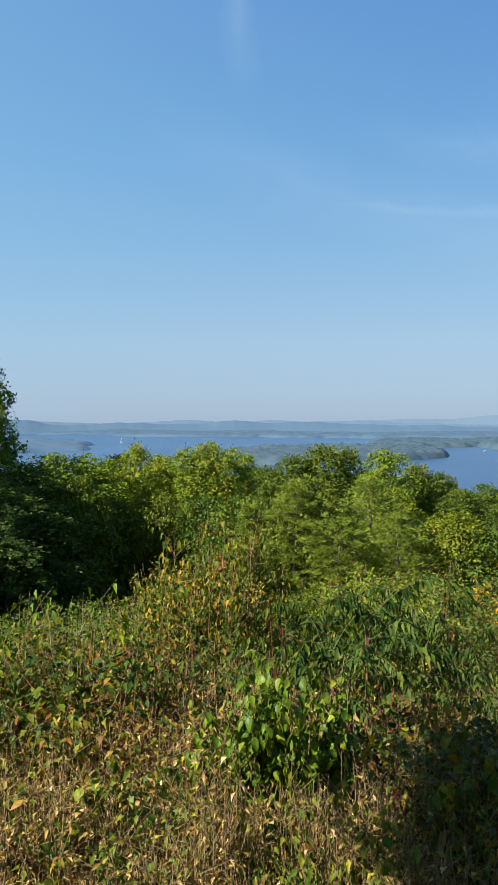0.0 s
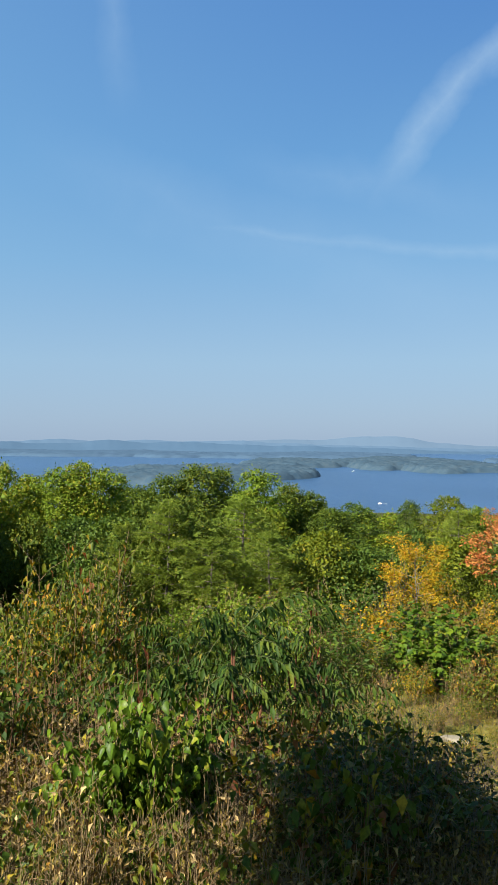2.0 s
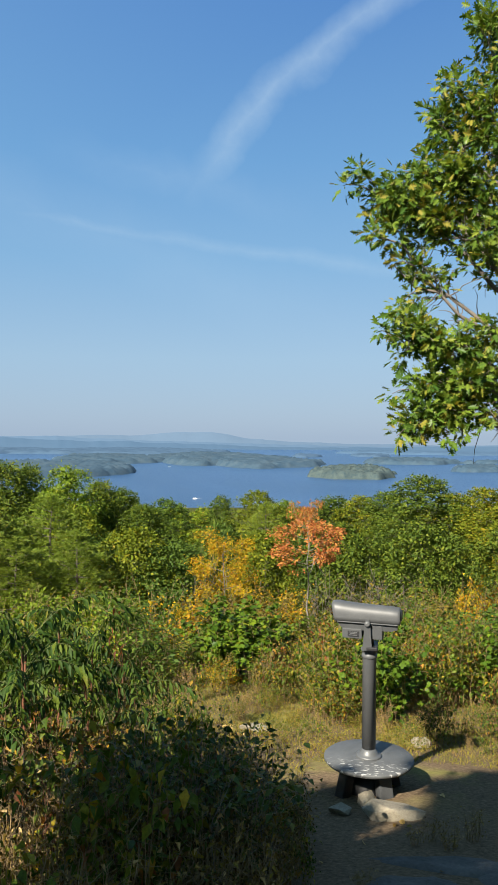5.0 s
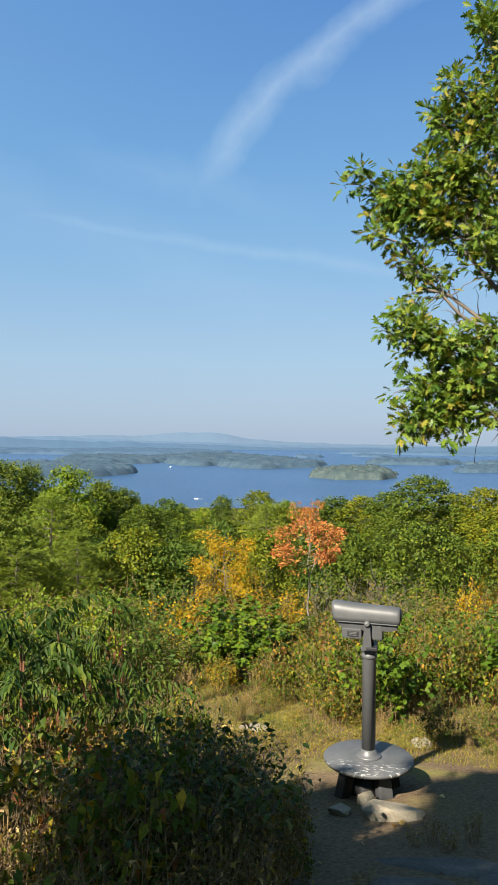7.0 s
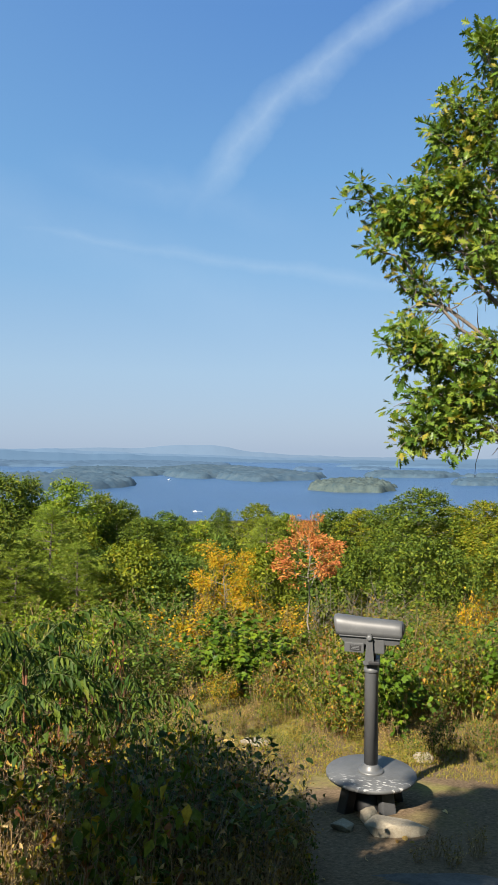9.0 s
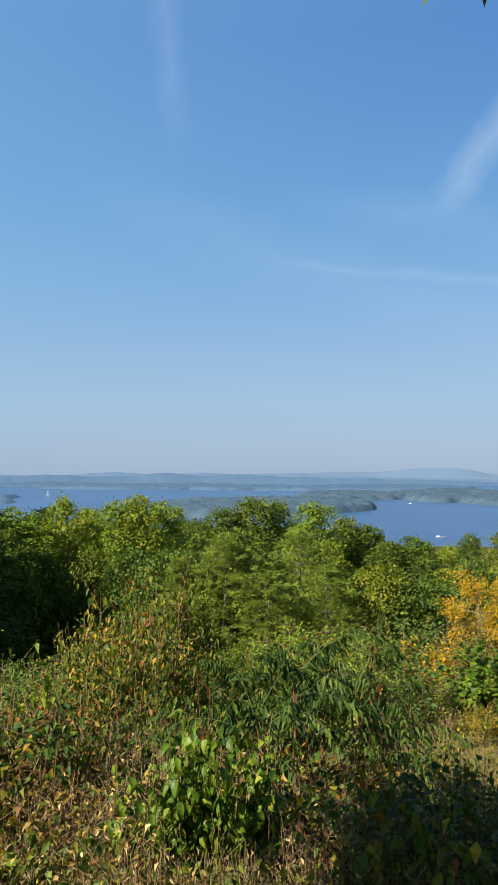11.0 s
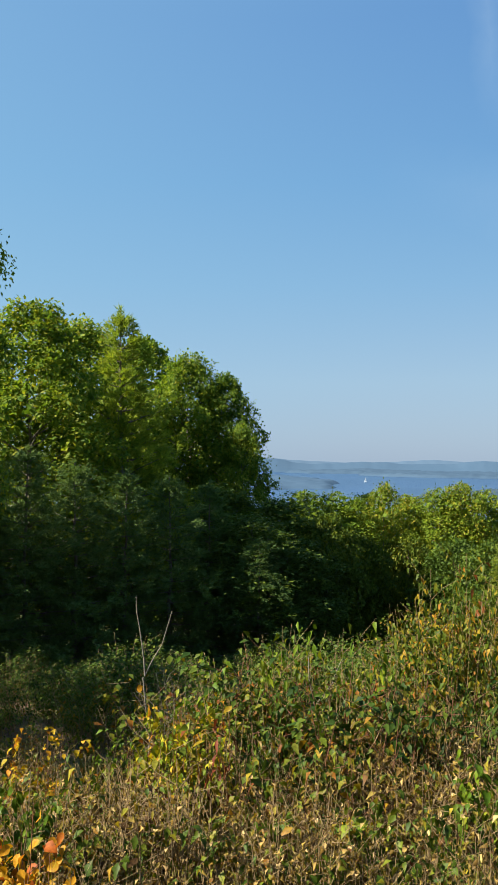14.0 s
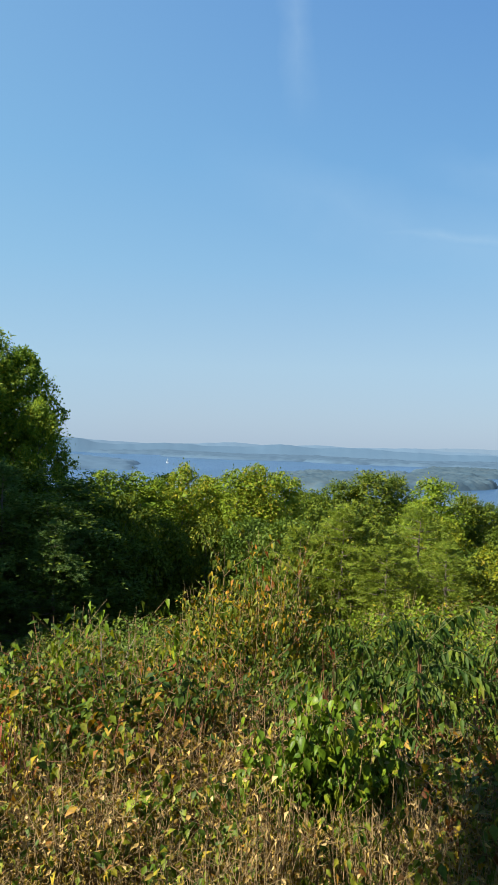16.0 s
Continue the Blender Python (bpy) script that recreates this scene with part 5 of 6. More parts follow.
for az, r, s in [(-0.6, 9.0, 1.05), (-18.5, 6.6, 0.62), (-20.5, 7.2, 0.6)]:
    put(AUTUMN[int(r * 10) % 2], az, r, s, s)
for az, r, el, w in [(-2.6, 8.4, -5.4, 1.0), (-4.2, 8.0, -6.8, 0.9), (-1.2, 8.2, -7.0, 0.9), (-3.2, 7.4, -8.6, 0.8), (-5.6, 7.8, -8.4, 0.8)]:
    put(AUTUMN[int(r * 10) % 2], az, r, top_scale(1.5, az, r, el), w)
scatter(RUSTY + DRY + [AUTUMN[0]], 16, (-25, -12), (6.6, 9.0), (0.5, 0.95))
scatter(TALLW, 14, (-20, -8), (6.0, 8.5), (0.8, 1.2))
scatter(TALLSPRIG, 4, (-34, -12), (6.0, 8.0), (0.7, 1.1))
scatter(RUSTY + DRY, 34, (-42, -25), (6.2, 9.5), (0.2, 0.42))
scatter([SHRUB[3], LEAFY[0], LEAFY[1], AUTUMN[1], RUSTY[0], WEED[1]], 44, (-45, -23), (8.4, 12.5), (0.4, 0.8))
scatter(DRY + WEED + RUSTY, 46, (-46, -25), (5.2, 8.6), (0.4, 0.8))
scatter([SHRUB[3], SHRUB[3], LEAFY[0]], 16, (-42, -25), (8.5, 12), (0.3, 0.55))
scatter(COPPER, 15, (-15, -4), (4.6, 6.4), (0.7, 1.25))
scatter(COPPER, 12, (-26, -14), (4.6, 6.6), (0.6, 1.1))
scatter(COPPER, 8, (4, 15), (4.8, 6.6), (0.6, 1.0))
for az, r, el, w in [(2.6, 4.9, -12.4, 0.8), (-21.5, 4.6, -16.5, 0.8), (14.6, 8.0, -10.6, 0.9)]:
    put(CRIMSON, az, r, top_scale(1.1, az, r, el), w)
scatter([LEAFY[0], AUTUMN[0], AUTUMN[1], WEED[0], RUSTY[0]], 14, (-24, -11), (5.4, 7.4), (0.8, 1.4))
scatter(WEED + AUTUMN, 10, (-21, -9), (4.7, 6.0), (0.6, 1.2))
for az, r, el in [(-17.1, 5.6, -10.4), (-18.4, 5.9, -12.2), (-13.0, 5.4, -11.8), (-20.6, 5.5, -13.2), (-9.4, 5.6, -11.2), (-15.6, 6.0, -12.6)]:
    put(TALLSPRIG[int(r * 10) % 3], az, r, top_scale(HEIGHTS[TALLSPRIG[0].name], az, r, el), 0.8)
# dry stalks and weeds before the foot of the broad-leaved bush
for k in range(22):
    az, r = rng.uniform(-4, 8), rng.uniform(3.0, 3.65)
    ob = (DRY + WEED)[k % 7]
    put(ob, az, r, top_scale(HEIGHTS[ob.name], az, r, rng.uniform(-28.0, -24.2)), 0.75)
scatter(DRY[2:], 20, (8, 25), (2.7, 3.7), (0.6, 1.1))
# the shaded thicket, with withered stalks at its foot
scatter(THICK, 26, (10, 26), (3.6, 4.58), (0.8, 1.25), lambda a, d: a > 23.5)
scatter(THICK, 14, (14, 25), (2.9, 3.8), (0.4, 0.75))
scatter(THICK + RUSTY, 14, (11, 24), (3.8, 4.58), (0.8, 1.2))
scatter(DRY, 14, (9, 25), (3.4, 4.4), (0.8, 1.2))
scatter(DRY, 30, (5, 22), (2.5, 3.6), (0.45, 0.95))
scatter(DRY + WEED, 20, (24.5, 30), (4.0, 5.2), (0.35, 0.65))
scatter(WEED, 22, (3, 23), (2.6, 3.8), (0.4, 0.9))
scatter(SPRIG, 16, (6, 24), (2.7, 4.4), (0.6, 1.2))
scatter(RUSTY, 12, (8, 24), (3.2, 4.58), (0.7, 1.25))
scatter(WEED + LEAFY, 16, (10, 25), (4.6, 6.2), (0.4, 0.8), lambda a, d: a > 23.5)
scatter(DRY, 16, (22, 28), (3.2, 5.0), (0.5, 0.8))
# shrubs down the slope
scatter([SHRUB[1], SHRUB[1], SHRUB[0], SHRUB[2], SHRUB[3]], 30, (-11, 17), (8.5, 15), (0.5, 1.0))
scatter([SHRUB[3]], 26, (-42, -13), (8.5, 16), (0.3, 0.65))
scatter([SHRUB[3], SHRUB[1], AUTUMN[1]], 16, (-20, -8), (7.0, 10.5), (0.4, 0.75))
scatter([SHRUB[2], SHRUB[5], SHRUB[5], SHRUB[3], SHRUB[1]], 36, (15, 46), (13.5, 20), (0.45, 0.85))
scatter([SHRUB[0], SHRUB[1], SHRUB[3], SHRUB[2]], 40, (-16, 46), (18, 28), (0.6, 1.0))
scatter([SHRUB[5], SHRUB[3], SHRUB[1], SHRUB[2], AUTUMN[1], SHRUB[3], AUTUMN[0], SHRUB[5]], 40, (14, 47), (10.4, 14), (0.42, 0.85), lambda a, d: 21.3 < a < 26.3)
scatter(WEED + DRY, 44, (14, 47), (9.2, 11.0), (0.3, 0.9))
for ob, az, r, s, w in [(SAPLING[0], 23.2, 11.6, 0.78, 0.85), (SAPLING[1], 24.4, 11.8, 0.72, 0.8), (SAPLING[0], 22.2, 11.4, 0.8, 0.85), (SAPLING[1], 21.4, 11.0, 0.65, 0.7), (SAPLING[1], 24.0, 10.8, 0.6, 0.8), (SAPLING[0], 25.4, 11.4, 0.55, 0.6), (SAPLING[1], 35.2, 8.6, 0.75, 0.6), (SAPLING[0], 33.0, 8.9, 0.7, 0.6),
                        (SHRUB[4], 21.5, 17.5, 1.5, 0.75), (SHRUB[4], 25.2, 15.4, 0.85, 0.7), (SHRUB[4], 26.0, 17.5, 0.8, 0.9), (SHRUB[4], 18.2, 13.0, 0.85, 0.7), (SHRUB[4], 40.2, 14.5, 1.05, 0.45), (SHRUB[4], 39.0, 14.0, 0.7, 0.4), (SHRUB[4], 22.0, 10.4, 0.28, 0.3),
                        (SHRUB[4], -3.6, 12.0, 1.0, 0.7), (TWIGS, 32.2, 14.6, 1.3, 1.2), (TWIGS, 34.6, 14.8, 1.2, 1.2), (TWIGS, 29.8, 15.4, 1.3, 0.9), (TWIGS, 19.6, 17.0, 1.4, 0.8), (TWIGS, -24.0, 5.9, 0.9, 0.6),
                        (LIMEB, -23.4, 4.75, 1.2, 0.8), (LIMEB, -24.4, 5.0, 1.4, 0.9), (LIMEB, -22.4, 4.9, 1.1, 0.7),
                        (ORANGEB, -37.6, 3.0, 0.95, 0.8), (ORANGEB, -39.2, 3.2, 1.15, 1.0), (ORANGEB, -38.8, 2.75, 0.85, 0.9), (BUSH[0], -36.4, 3.5, 0.95, 0.5)]:
    put(ob, az, r, s, w)
MAPLE_RED = master(make_tree("red_maple", 200, 3.2, 1.75, 0.6, 13, 5, 34, 0.11, 0.075, SIMPLE, M_RED, M_PALEBARK, "slender young maple with orange-red leaves", "tree", trunk_r=0.03))
put(MAPLE_RED, 27.9, 16.8, top_scale(3.3, 27.9, 16.8, -5.9), 0.95, turn=70)
put(MAPLE_RED, 27.4, 24.0, top_scale(3.3, 27.4, 24.0, -4.6), 0.5)
YELLOW = master(make_tree("birch_sapling", 210, 4.2, 1.9, 0.25, 16, 6, 46, 0.18, 0.075, SIMPLE, M_YEL, M_PALEBARK, "young birch turned golden yellow", "tree"))
put(YELLOW, 21.7, 16.6, top_scale(4.3, 21.7, 16.6, -6.8), 0.62)

# two bare forked stems among the weeds
def bare_fork(az, r, h, seed):
    g = np.random.default_rng(seed)
    x, y = polar(az, r)
    z = float(ground_z(x, y))
    fork = np.array([0.05, 0, h * 0.62])
    br = [(curve_pts((0.12, 0, -0.05), fork, 6, 0, g, 0.008), np.linspace(0.009, 0.006, 6)),
          (curve_pts(fork, (-0.02, 0.02, h), 6, 0, g, 0.01), np.linspace(0.006, 0.003, 6)),
          (curve_pts(fork, (0.26, -0.03, h * 0.93), 6, -0.05, g, 0.008), np.linspace(0.005, 0.0025, 6))]
    ob = new("dead_stem", tubes("dead_stem", br, M_PALEBARK, 5))
    ob.matrix_basis = pose(x, y, z, 0, 0, -az)
    return tagged(ob, "bare pale forked dead stem among weeds", "stem")


bare_fork(-27.2, 6.0, 1.62, 5)
bare_fork(-14.6, 6.3, 1.3, 6)


# ---- grass, straw and fallen leaves ----
def blades(name, n, az, r, length, mat, label, seed, clear=None, lean=0.5):
    g = np.random.default_rng(seed)
    a = np.radians(g.uniform(az[0], az[1], n))
    d = np.sqrt(g.uniform(r[0] ** 2, r[1] ** 2, n))
    if clear is not None:
        keep = ~clear(np.degrees(a), d)
        a, d = a[keep], d[keep]
    x, y = d * np.sin(a), d * np.cos(a)
    P = np.stack([x, y, ground_z(x, y) - 0.01], -1)
    D = unit(np.array([0, 0, 1.0]) + g.normal(size=P.shape) * lean * np.array([1, 1, 0.2]))
    U = unit(g.normal(size=P.shape))
    ob = new(name, leaf_cloud(name, P, D, U, g.uniform(length[0], length[1], len(P)), BLADES, mat))
    return tagged(ob, label, "grass", kind="stuff")


bare = lambda a, d: (a > 25 + (d - 3.5) * 1.2) & (d > 2.4) & (d < 6.9)
blades("dry_grass", 8000, (-46, 24), (2.2, 6.5), (0.08, 0.4), M_STRAW, "matted tan dry grass between the weeds", 1, None, 0.75)
blades("grass", 95000, (14, 48), (6.0, 12), (0.02, 0.06), M_GRASS, "short yellow-green grass of the clearing", 2, bare, 0.6)
blades("grass", 12000, (-46, 48), (9.5, 15), (0.04, 0.13), M_GRASS, "tufted grass on the slope", 3, bare, 0.6)
blades("grass", 26000, (52, 310), (3.5, 12), (0.03, 0.10), M_GRASS, "sparse turf behind the lookout", 4, lambda a, d: np.sin(a * 0.31 + d * 1.1) + np.sin(a * 0.11 - d * 0.7) > -0.2, 0.6)
g = np.random.default_rng(14)
n = 9000
a, d = np.radians(g.uniform(-46, 48, n)), np.sqrt(g.uniform(2.0 ** 2, 8.5 ** 2, n))
keep = (np.degrees(a) < 26) | (g.uniform(size=n) < 0.035)
a, d = a[keep], d[keep]
P = np.stack([d * np.sin(a), d * np.cos(a), ground_z(d * np.sin(a), d * np.cos(a)) + 0.012], -1)
g = np.random.default_rng(15)
n = 2600
a, d = np.radians(g.uniform(50, 312, n)), np.sqrt(g.uniform(0.6 ** 2, 10.0 ** 2, n))
P = np.concatenate([P, np.stack([d * np.sin(a), d * np.cos(a), ground_z(d * np.sin(a), d * np.cos(a)) + 0.012], -1)])
litter = new("leaf_litter", leaf_cloud("leaf_litter", P, unit(g.normal(size=P.shape) * np.array([1, 1, 0.15])), unit(np.array([0, 0, 1.0]) + g.normal(size=P.shape) * 0.35), 0.042 * g.uniform(0.5, 1.4, len(P)), BROAD, M_DRY))
tagged(litter, "fallen brown and tan leaves on the soil", "leaf litter", kind="stuff")


# ---- the viewer ----
def lathe(profile, seg=40):
    bm = bmesh.new()
    rings = []
    for r, z in profile:
        rings.append([bm.verts.new((r * math.cos(2 * math.pi * i / seg), r * math.sin(2 * math.pi * i / seg), z)) for i in range(seg)])
    for a, b in zip(rings, rings[1:]):
        for i in range(seg):
            bm.faces.new((a[i], a[(i + 1) % seg], b[(i + 1) % seg], b[i]))
    bm.faces.new(rings[-1])
    bm.faces.new(list(reversed(rings[0])))
    for f in bm.faces:
        f.smooth = len(f.verts) == 4
    return bm


def loft(sections, smooth=True):
    bm = bmesh.new()
    rings = [[bm.verts.new(p) for p in s] for s in sections]
    n = len(rings[0])
    for a, b in zip(rings, rings[1:]):
        for i in range(n):
            f = bm.faces.new((a[i], a[(i + 1) % n], b[(i + 1) % n], b[i]))
            f.smooth = smooth
    bm.faces.new(list(reversed(rings[0])))
    bm.faces.new(rings[-1])
    bmesh.ops.recalc_face_normals(bm, faces=bm.faces)
    return bm


def slab(sx, sy, sz, at=(0, 0, 0), bevel=0.006, m=None):
    bm = bmesh.new()
    bmesh.ops.create_cube(bm, size=1.0)
    bmesh.ops.scale(bm, vec=(sx, sy, sz), verts=bm.verts)
    bmesh.ops.bevel(bm, geom=list(bm.edges), offset=bevel, segments=2, affect="EDGES", profile=0.7)
    if m:
        bmesh.ops.transform(bm, matrix=m, verts=bm.verts)
    bmesh.ops.translate(bm, vec=at, verts=bm.verts)
    return bm


VX, VY = polar(33.45, 6.1)
VZ = float(ground_z(VX, VY))
viewer = new("coin_viewer")
viewer.matrix_basis = pose(VX, VY, VZ, 0, 0, -33.45)
DISC = -0.865 - VZ
part("foot_plate", lathe([(0.315, DISC - 0.02), (0.337, DISC - 0.012), (0.345, DISC), (0.345, DISC + 0.012), (0.337, DISC + 0.02), (0.10, DISC + 0.024)], 64), M_PLATE, viewer, "round grey steel foot plate with scuffed rim")
flange = lathe([(0.098, DISC + 0.02), (0.10, DISC + 0.03), (0.092, DISC + 0.04), (0.072, DISC + 0.044), (0.07, DISC + 0.06), (0.058, DISC + 0.07), (0.053, DISC + 0.085)], 40)
part("flange", flange, M_METAL, viewer)
part("pole", lathe([(0.053, DISC + 0.08), (0.053, DISC + 0.80), (0.056, DISC + 0.805)], 40), M_METAL, viewer)
part("collar", lathe([(0.055, DISC + 0.785), (0.060, DISC + 0.79), (0.061, DISC + 0.812), (0.056, DISC + 0.818), (0.056, DISC + 0.836), (0.066, DISC + 0.842), (0.066, DISC + 0.858), (0.05, DISC + 0.868)], 40), M_METAL, viewer)
part("neck", lathe([(0.038, DISC + 0.86), (0.034, DISC + 0.93), (0.045, DISC + 0.97)], 24), M_BLACK, viewer)
for k in range(4):
    ang = math.radians(35 + 90 * k)
    m = Matrix.Rotation(ang, 4, "Z") @ Matrix.Translation((0.21, 0, DISC / 2 - 0.03)) @ Matrix.Rotation(math.radians(-14), 4, "Y")
    part("leg", slab(0.075, 0.11, DISC + 0.06, bevel=0.012, m=m), M_DARKMETAL if k % 2 else M_BLACK, viewer)
part("pedestal", lathe([(0.17, -0.05), (0.15, 0.02), (0.13, DISC - 0.02)], 20), M_BLACK, viewer)

# head: a long rounded housing, its nose cut back below
HZ = DISC + 1.095
head_m = pose(-0.03, 0, HZ - 0.008, 0, 0.3, -5)


def hood_section(x, top, half, cut=0.0):
    """A slice of the hood: round above, straight sides, flat below."""
    bot = -0.014
    out = []
    for i in range(21):
        a = math.pi * i / 20
        cy, cz = math.cos(a), math.sin(a)
        y = half * math.copysign(abs(cy) ** 0.62, cy)
        z = bot + 0.03 + (top - bot - 0.03) * abs(cz) ** 0.8
        out.append(head_m @ Vector((x + cut * (top - z), y, z)))
    for y in (-half, -half * 0.8, half * 0.8, half):
        out.append(head_m @ Vector((x + cut * (top - bot), y, bot)))
    return out


housing = part("housing", loft([hood_section(-0.262, 0.108, 0.076, 0.22), hood_section(-0.256, 0.120, 0.083, 0.22), hood_section(-0.235, 0.125, 0.087, 0.2), hood_section(-0.18, 0.122, 0.087, 0.1), hood_section(-0.08, 0.113, 0.087),
                                hood_section(0.08, 0.106, 0.086), hood_section(0.20, 0.102, 0.085), hood_section(0.245, 0.099, 0.085), hood_section(0.262, 0.094, 0.082), hood_section(0.267, 0.085, 0.076)]), M_HOOD, viewer, "long grey rounded steel hood")
part("seam", slab(0.46, 0.180, 0.008, bevel=0.003, m=head_m @ Matrix.Translation((0.02, 0, -0.018))), M_METAL, housing)
part("lens_ring", loft([[head_m @ Vector((0.262, 0.062 * math.cos(2 * math.pi * i / 28), 0.042 + 0.045 * math.sin(2 * math.pi * i / 28))) for i in range(28)],
                        [head_m @ Vector((0.276, 0.057 * math.cos(2 * math.pi * i / 28), 0.042 + 0.041 * math.sin(2 * math.pi * i / 28))) for i in range(28)]]), M_BLACK, housing, "black lens opening")
part("keel", loft([[head_m @ Vector((x, y, z)) for y, z in ((-0.072, -0.014), (0.072, -0.014), (0.066, bot), (-0.066, bot))]
                   for x, bot in ((-0.222, -0.022), (-0.165, -0.078), (-0.14, -0.084), (0.21, -0.072), (0.245, -0.060), (0.25, -0.03))], False), M_DARKMETAL, viewer, "dark lower body under the hood")
coin = part("coin_box", slab(0.15, 0.14, 0.075, bevel=0.008, m=head_m @ Matrix.Translation((-0.095, -0.012, -0.105))), M_DARKMETAL, viewer, "dark grey coin box")
part("plate", slab(0.085, 0.006, 0.042, bevel=0.002, m=head_m @ Matrix.Translation((-0.085, -0.0845, -0.105))), M_BLACK, coin, "small dark instruction plate with unreadable lines")
for k in range(3):
    part("text_bar", slab(0.062 - 0.012 * (k % 2), 0.003, 0.005, bevel=0.001, m=head_m @ Matrix.Translation((-0.085, -0.0885, -0.094 - 0.011 * k))), M_METAL, coin)
part("eyepiece_block", slab(0.105, 0.145, 0.115, bevel=0.01, m=head_m @ Matrix.Translation((0.082, 0.0, -0.085))), M_DARKMETAL, viewer)
for sgn in (-1, 1):
    arm = part("yoke_arm", loft([[Vector((-0.015 + sx * w, sgn * (0.096 + sy * 0.009), z)) for sx, sy in ((-1, -1), (1, -1), (1, 1), (-1, 1))]
                                 for w, z in ((0.040, DISC + 0.865), (0.034, DISC + 0.90), (0.026, HZ - 0.10), (0.022, HZ - 0.02), (0.012, HZ + 0.004))], False), M_DARKMETAL, viewer)
    bolt = lathe([(0.02, -0.012), (0.022, 0.0), (0.02, 0.012), (0.01, 0.016)], 18)
    bmesh.ops.transform(bolt, matrix=Matrix.Translation((-0.015, sgn * 0.108, HZ - 0.028)) @ Matrix.Rotation(math.radians(90 * -sgn), 4, "X"), verts=bolt.verts)
    part("bolt", bolt, M_METAL, arm)
part("yoke_base", slab(0.085, 0.22, 0.028, at=(0.02, 0, DISC + 0.878), bevel=0.008), M_BLACK, viewer)
tagged(viewer, "grey steel coin viewer on a post with round foot plate", "viewer")


# ---- stones ----
def stone(az, r, sx, sy, sz, seed, label, sink=0.25, turn=0.0, corners=15, tilt=0.0):
    """An angular block: the hull of points strewn over a flattened ball, its edges worn round."""
    g = np.random.default_rng(int(seed * 7))
    bm = bmesh.new()
    for p in unit(g.normal(size=(corners, 3))) * g.uniform(0.85, 1.1, size=(corners, 1)):
        bm.verts.new((p[0] * sx, p[1] * sy, p[2] * sz))
    hull = bmesh.ops.convex_hull(bm, input=list(bm.verts))
    bmesh.ops.delete(bm, geom=[v for v in bm.verts if not v.link_faces], context="VERTS")
    bmesh.ops.bevel(bm, geom=list(bm.edges), offset=0.05 * sz, segments=2, affect="EDGES", profile=0.6)
    me = bpy.data.meshes.new("stone")
    bm.to_mesh(me)
    bm.free()
    me.materials.append(M_ROCK)
    x, y = polar(az, r)
    ob = new("stone", me)
    ob.matrix_basis = pose(x, y, float(ground_z(x, y)) + sz * (0.5 - sink), tilt, 0, turn - az)
    return tagged(ob, label, "stone", "stones of the path")


def ledge(az, r, sx, sy, rise, seed, turn=0.0):
    """Bedrock bared in the path: a low, uneven sheet that follows the slope and runs out under the soil."""
    rings, seg = 9, 44
    V, F = [], []
    x0, y0 = polar(az, r)
    c, d = math.cos(math.radians(turn - az)), math.sin(math.radians(turn - az))
    for i in range(rings + 1):
        for k in range(seg):
            a = 2 * math.pi * k / seg
            rim = 1 + 0.34 * noise.noise((math.cos(a) * 1.4 + seed, math.sin(a) * 1.4, seed)) + 0.12 * noise.noise((math.cos(a) * 5, math.sin(a) * 5 + seed, 1.0))
            u = i / rings
            lx, ly = sx * u * rim * math.cos(a), sy * u * rim * math.sin(a)
            x, y = x0 + c * lx - d * ly, y0 + d * lx + c * ly
            crack = 0.010 * noise.noise((lx * 9 + seed, ly * 16, 2.0)) + 0.005 * noise.noise((lx * 30, ly * 40 + seed, 4.0))
            V.append((x, y, float(ground_z(x, y)) + (rise + crack) * (1 - u ** 5) - 0.03 * u ** 5))
    for i in range(rings):
        for k in range(seg):
            k2 = (k + 1) % seg
            F += [i * seg + k, (i + 1) * seg + k, (i + 1) * seg + k2, i * seg + k2]
    n = len(F) // 4
    ob = new("bedrock_ledge", raw_mesh("bedrock_ledge", np.array(V), np.array(F), np.arange(n) * 4, np.full(n, 4), M_LEDGE, True))
    return tagged(ob, "grey bedrock ledge bared in the trodden soil", "ledge", "ledges of the path")


ledge(42.0, 4.6, 0.66, 0.17, 0.03, 1.3, 5)
ledge(47.5, 4.3, 0.50, 0.30, 0.05, 4.1, -12)
ledge(37.6, 4.15, 0.34, 0.16, 0.03, 7.7, 18)
stone(35.3, 5.5, 0.25, 0.16, 0.095, 5.0, "flat tan granite stone lying before the foot plate", 0.25, 8, 13)
stone(33.4, 5.75, 0.11, 0.09, 0.085, 14.0, "tan granite stone wedged under the foot plate", 0.25, 30)
stone(27.6, 2.75, 0.10, 0.07, 0.06, 9.0, "small grey stone in the shaded soil", 0.3)
stone(31.6, 5.55, 0.10, 0.08, 0.06, 2.0, "small pale stone half sunk in soil")
stone(25.6, 3.15, 0.12, 0.09, 0.09, 4.0, "small tan stone beside the thicket")
stone(36.9, 7.6, 0.11, 0.08, 0.085, 5.0, "small whitish stone in the grass")
stone(24.6, 8.2, 0.18, 0.10, 0.07, 6.0, "flat pale stone at the edge of the grass")


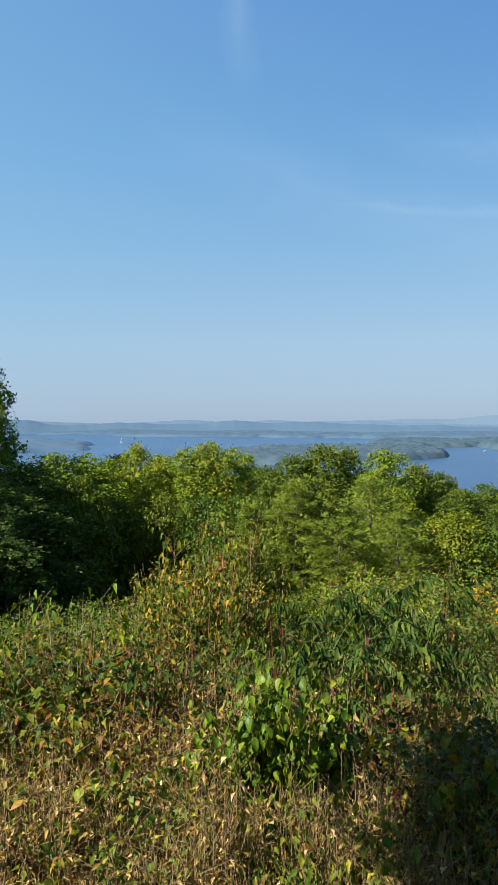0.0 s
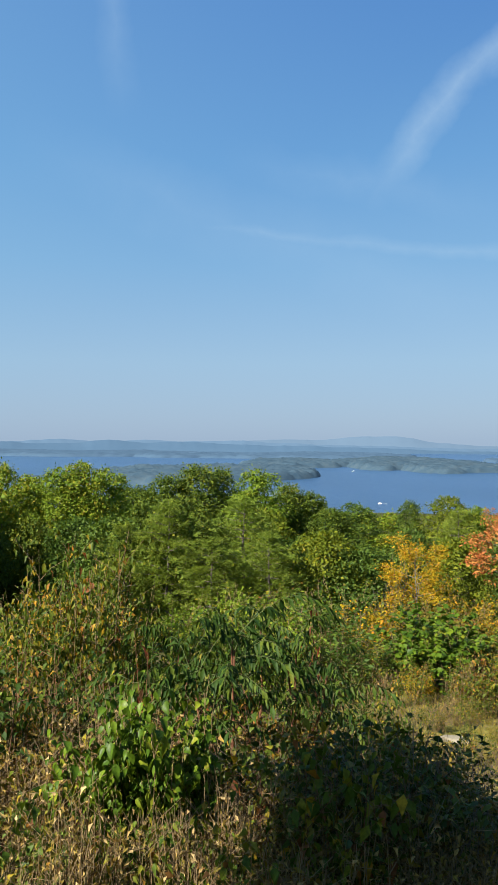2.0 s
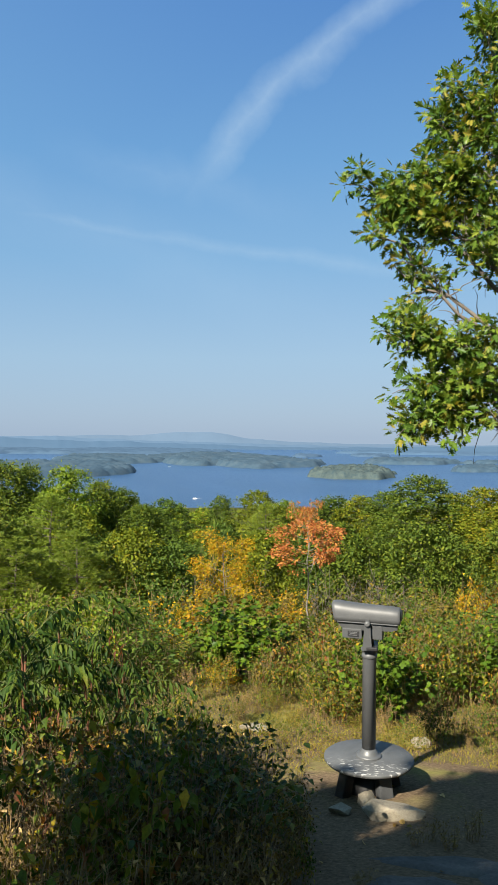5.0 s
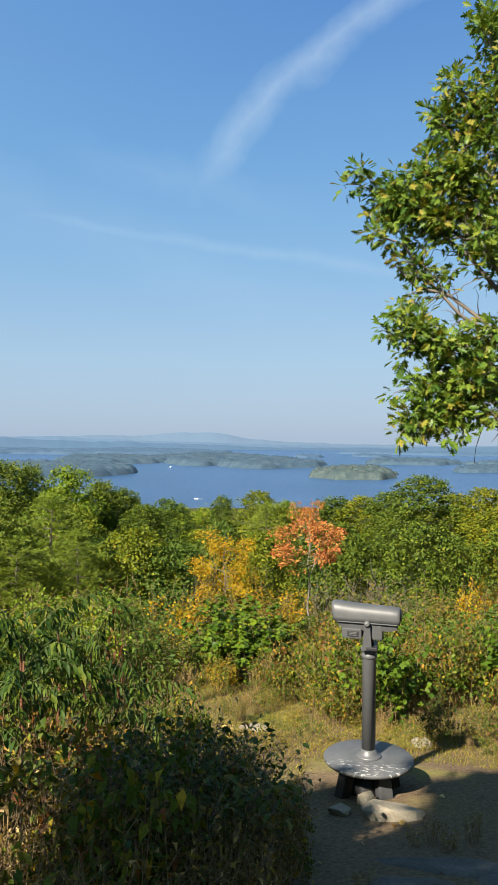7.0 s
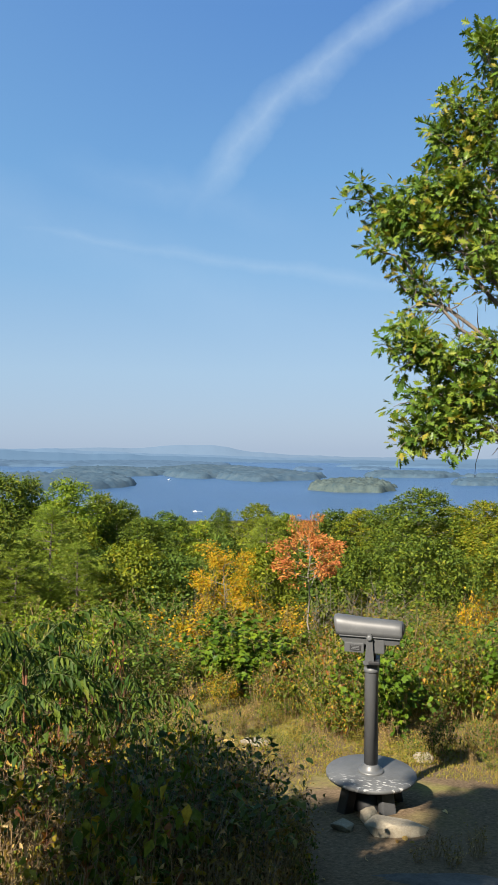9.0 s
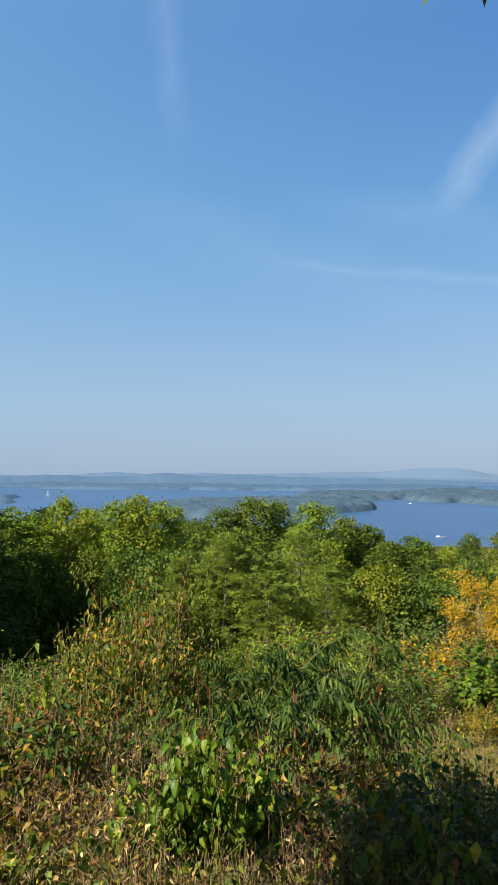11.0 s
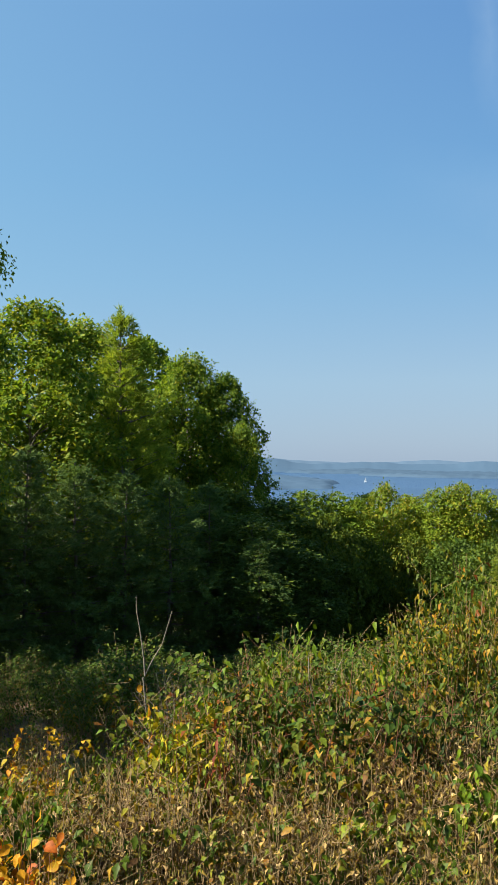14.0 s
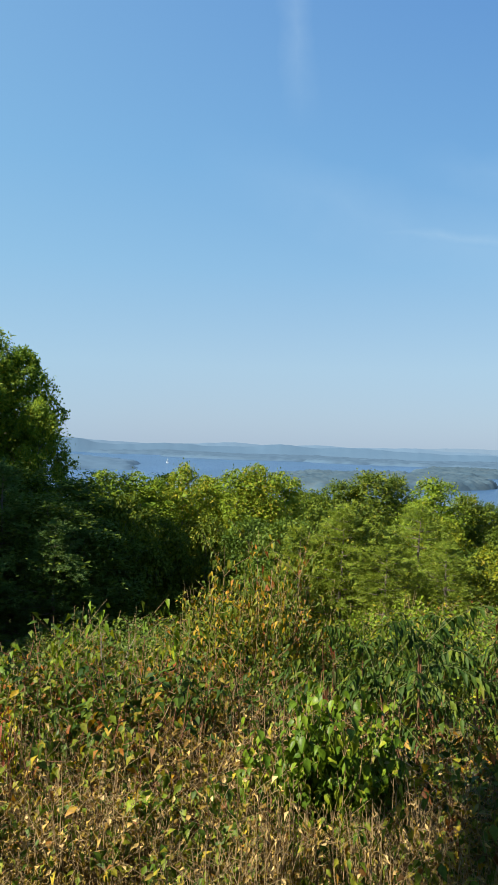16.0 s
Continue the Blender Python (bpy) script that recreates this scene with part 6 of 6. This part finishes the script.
# ---- boats ----
def boat(az, el, length, turn, wake, label):
    d = 65.0 / math.tan(math.radians(-el))
    x, y = polar(az, d)
    root = new("boat")
    root.matrix_basis = pose(x, y, LAKE, 0, 0, turn)
    secs = []
    for u, w, h in ((-0.5, 0.9, 0.16), (-0.2, 1.0, 0.16), (0.15, 0.95, 0.18), (0.38, 0.6, 0.22), (0.5, 0.08, 0.26)):
        secs.append([Vector((u * length, s * w * length * 0.17, zz * length)) for s, zz in ((-0.6, -0.03), (0.6, -0.03), (1, h), (-1, h))])
    part("hull", loft(secs, False), M_WHITE, root)
    part("cabin", slab(length * 0.3, length * 0.22, length * 0.14, at=(-0.02 * length, 0, length * 0.22), bevel=0.03 * length), M_WHITE, root)
    if wake:
        bm = bmesh.new()
        a = [bm.verts.new(p) for p in ((-0.3 * length, 0.12 * length, 0.12), (-0.3 * length, -0.12 * length, 0.12), (-wake * length, -0.45 * length, 0.1), (-wake * length, 0.45 * length, 0.1))]
        bm.faces.new(a)
        part("wake", bm, M_WHITE, root, "white foam trail")
    return tagged(root, label, "boat", "boats on the lake")


boat(18.9, -4.55, 4.2, 160, 1.8, "white motorboat crossing the lake with a wake")
boat(17.0, -2.2, 6.0, 20, 1.2, "small white boat near the wooded shore")
boat(-2.4, -1.75, 9.0, 15, 0, "small white boat far out on the lake")
boat(2.8, -2.6, 7.0, 10, 1.2, "small white boat far out on the lake")
boat(19.8, -1.9, 8.0, 10, 0, "small white boat near the wooded shore")


def sailboat(az, el, h):
    d = 65.0 / math.tan(math.radians(-el))
    x, y = polar(az, d)
    root = new("sailboat")
    root.matrix_basis = pose(x, y, LAKE, 0, 0, 30)
    part("hull", slab(h * 0.6, h * 0.18, h * 0.12, at=(0, 0, h * 0.05), bevel=h * 0.03), M_WHITE, root)
    bm = bmesh.new()
    p = [bm.verts.new(v) for v in ((-0.3 * h, 0, 0.15 * h), (0.08 * h, 0, 0.15 * h), (0.05 * h, 0, h), (-0.3 * h, 0.03 * h, 0.15 * h), (0.08 * h, 0.03 * h, 0.15 * h), (0.05 * h, 0.03 * h, h))]
    for f in ((0, 1, 2), (5, 4, 3), (0, 3, 4, 1), (1, 4, 5, 2), (2, 5, 3, 0)):
        bm.faces.new([p[i] for i in f])
    part("sail", bm, M_WHITE, root)
    return tagged(root, "white sailboat far out on the lake", "sailboat")


sailboat(-9.4, -1.55, 16)


# the masters have been copied
for ob in masters:
    for o in (*ob.children_recursive, ob):
        bpy.data.objects.remove(o)
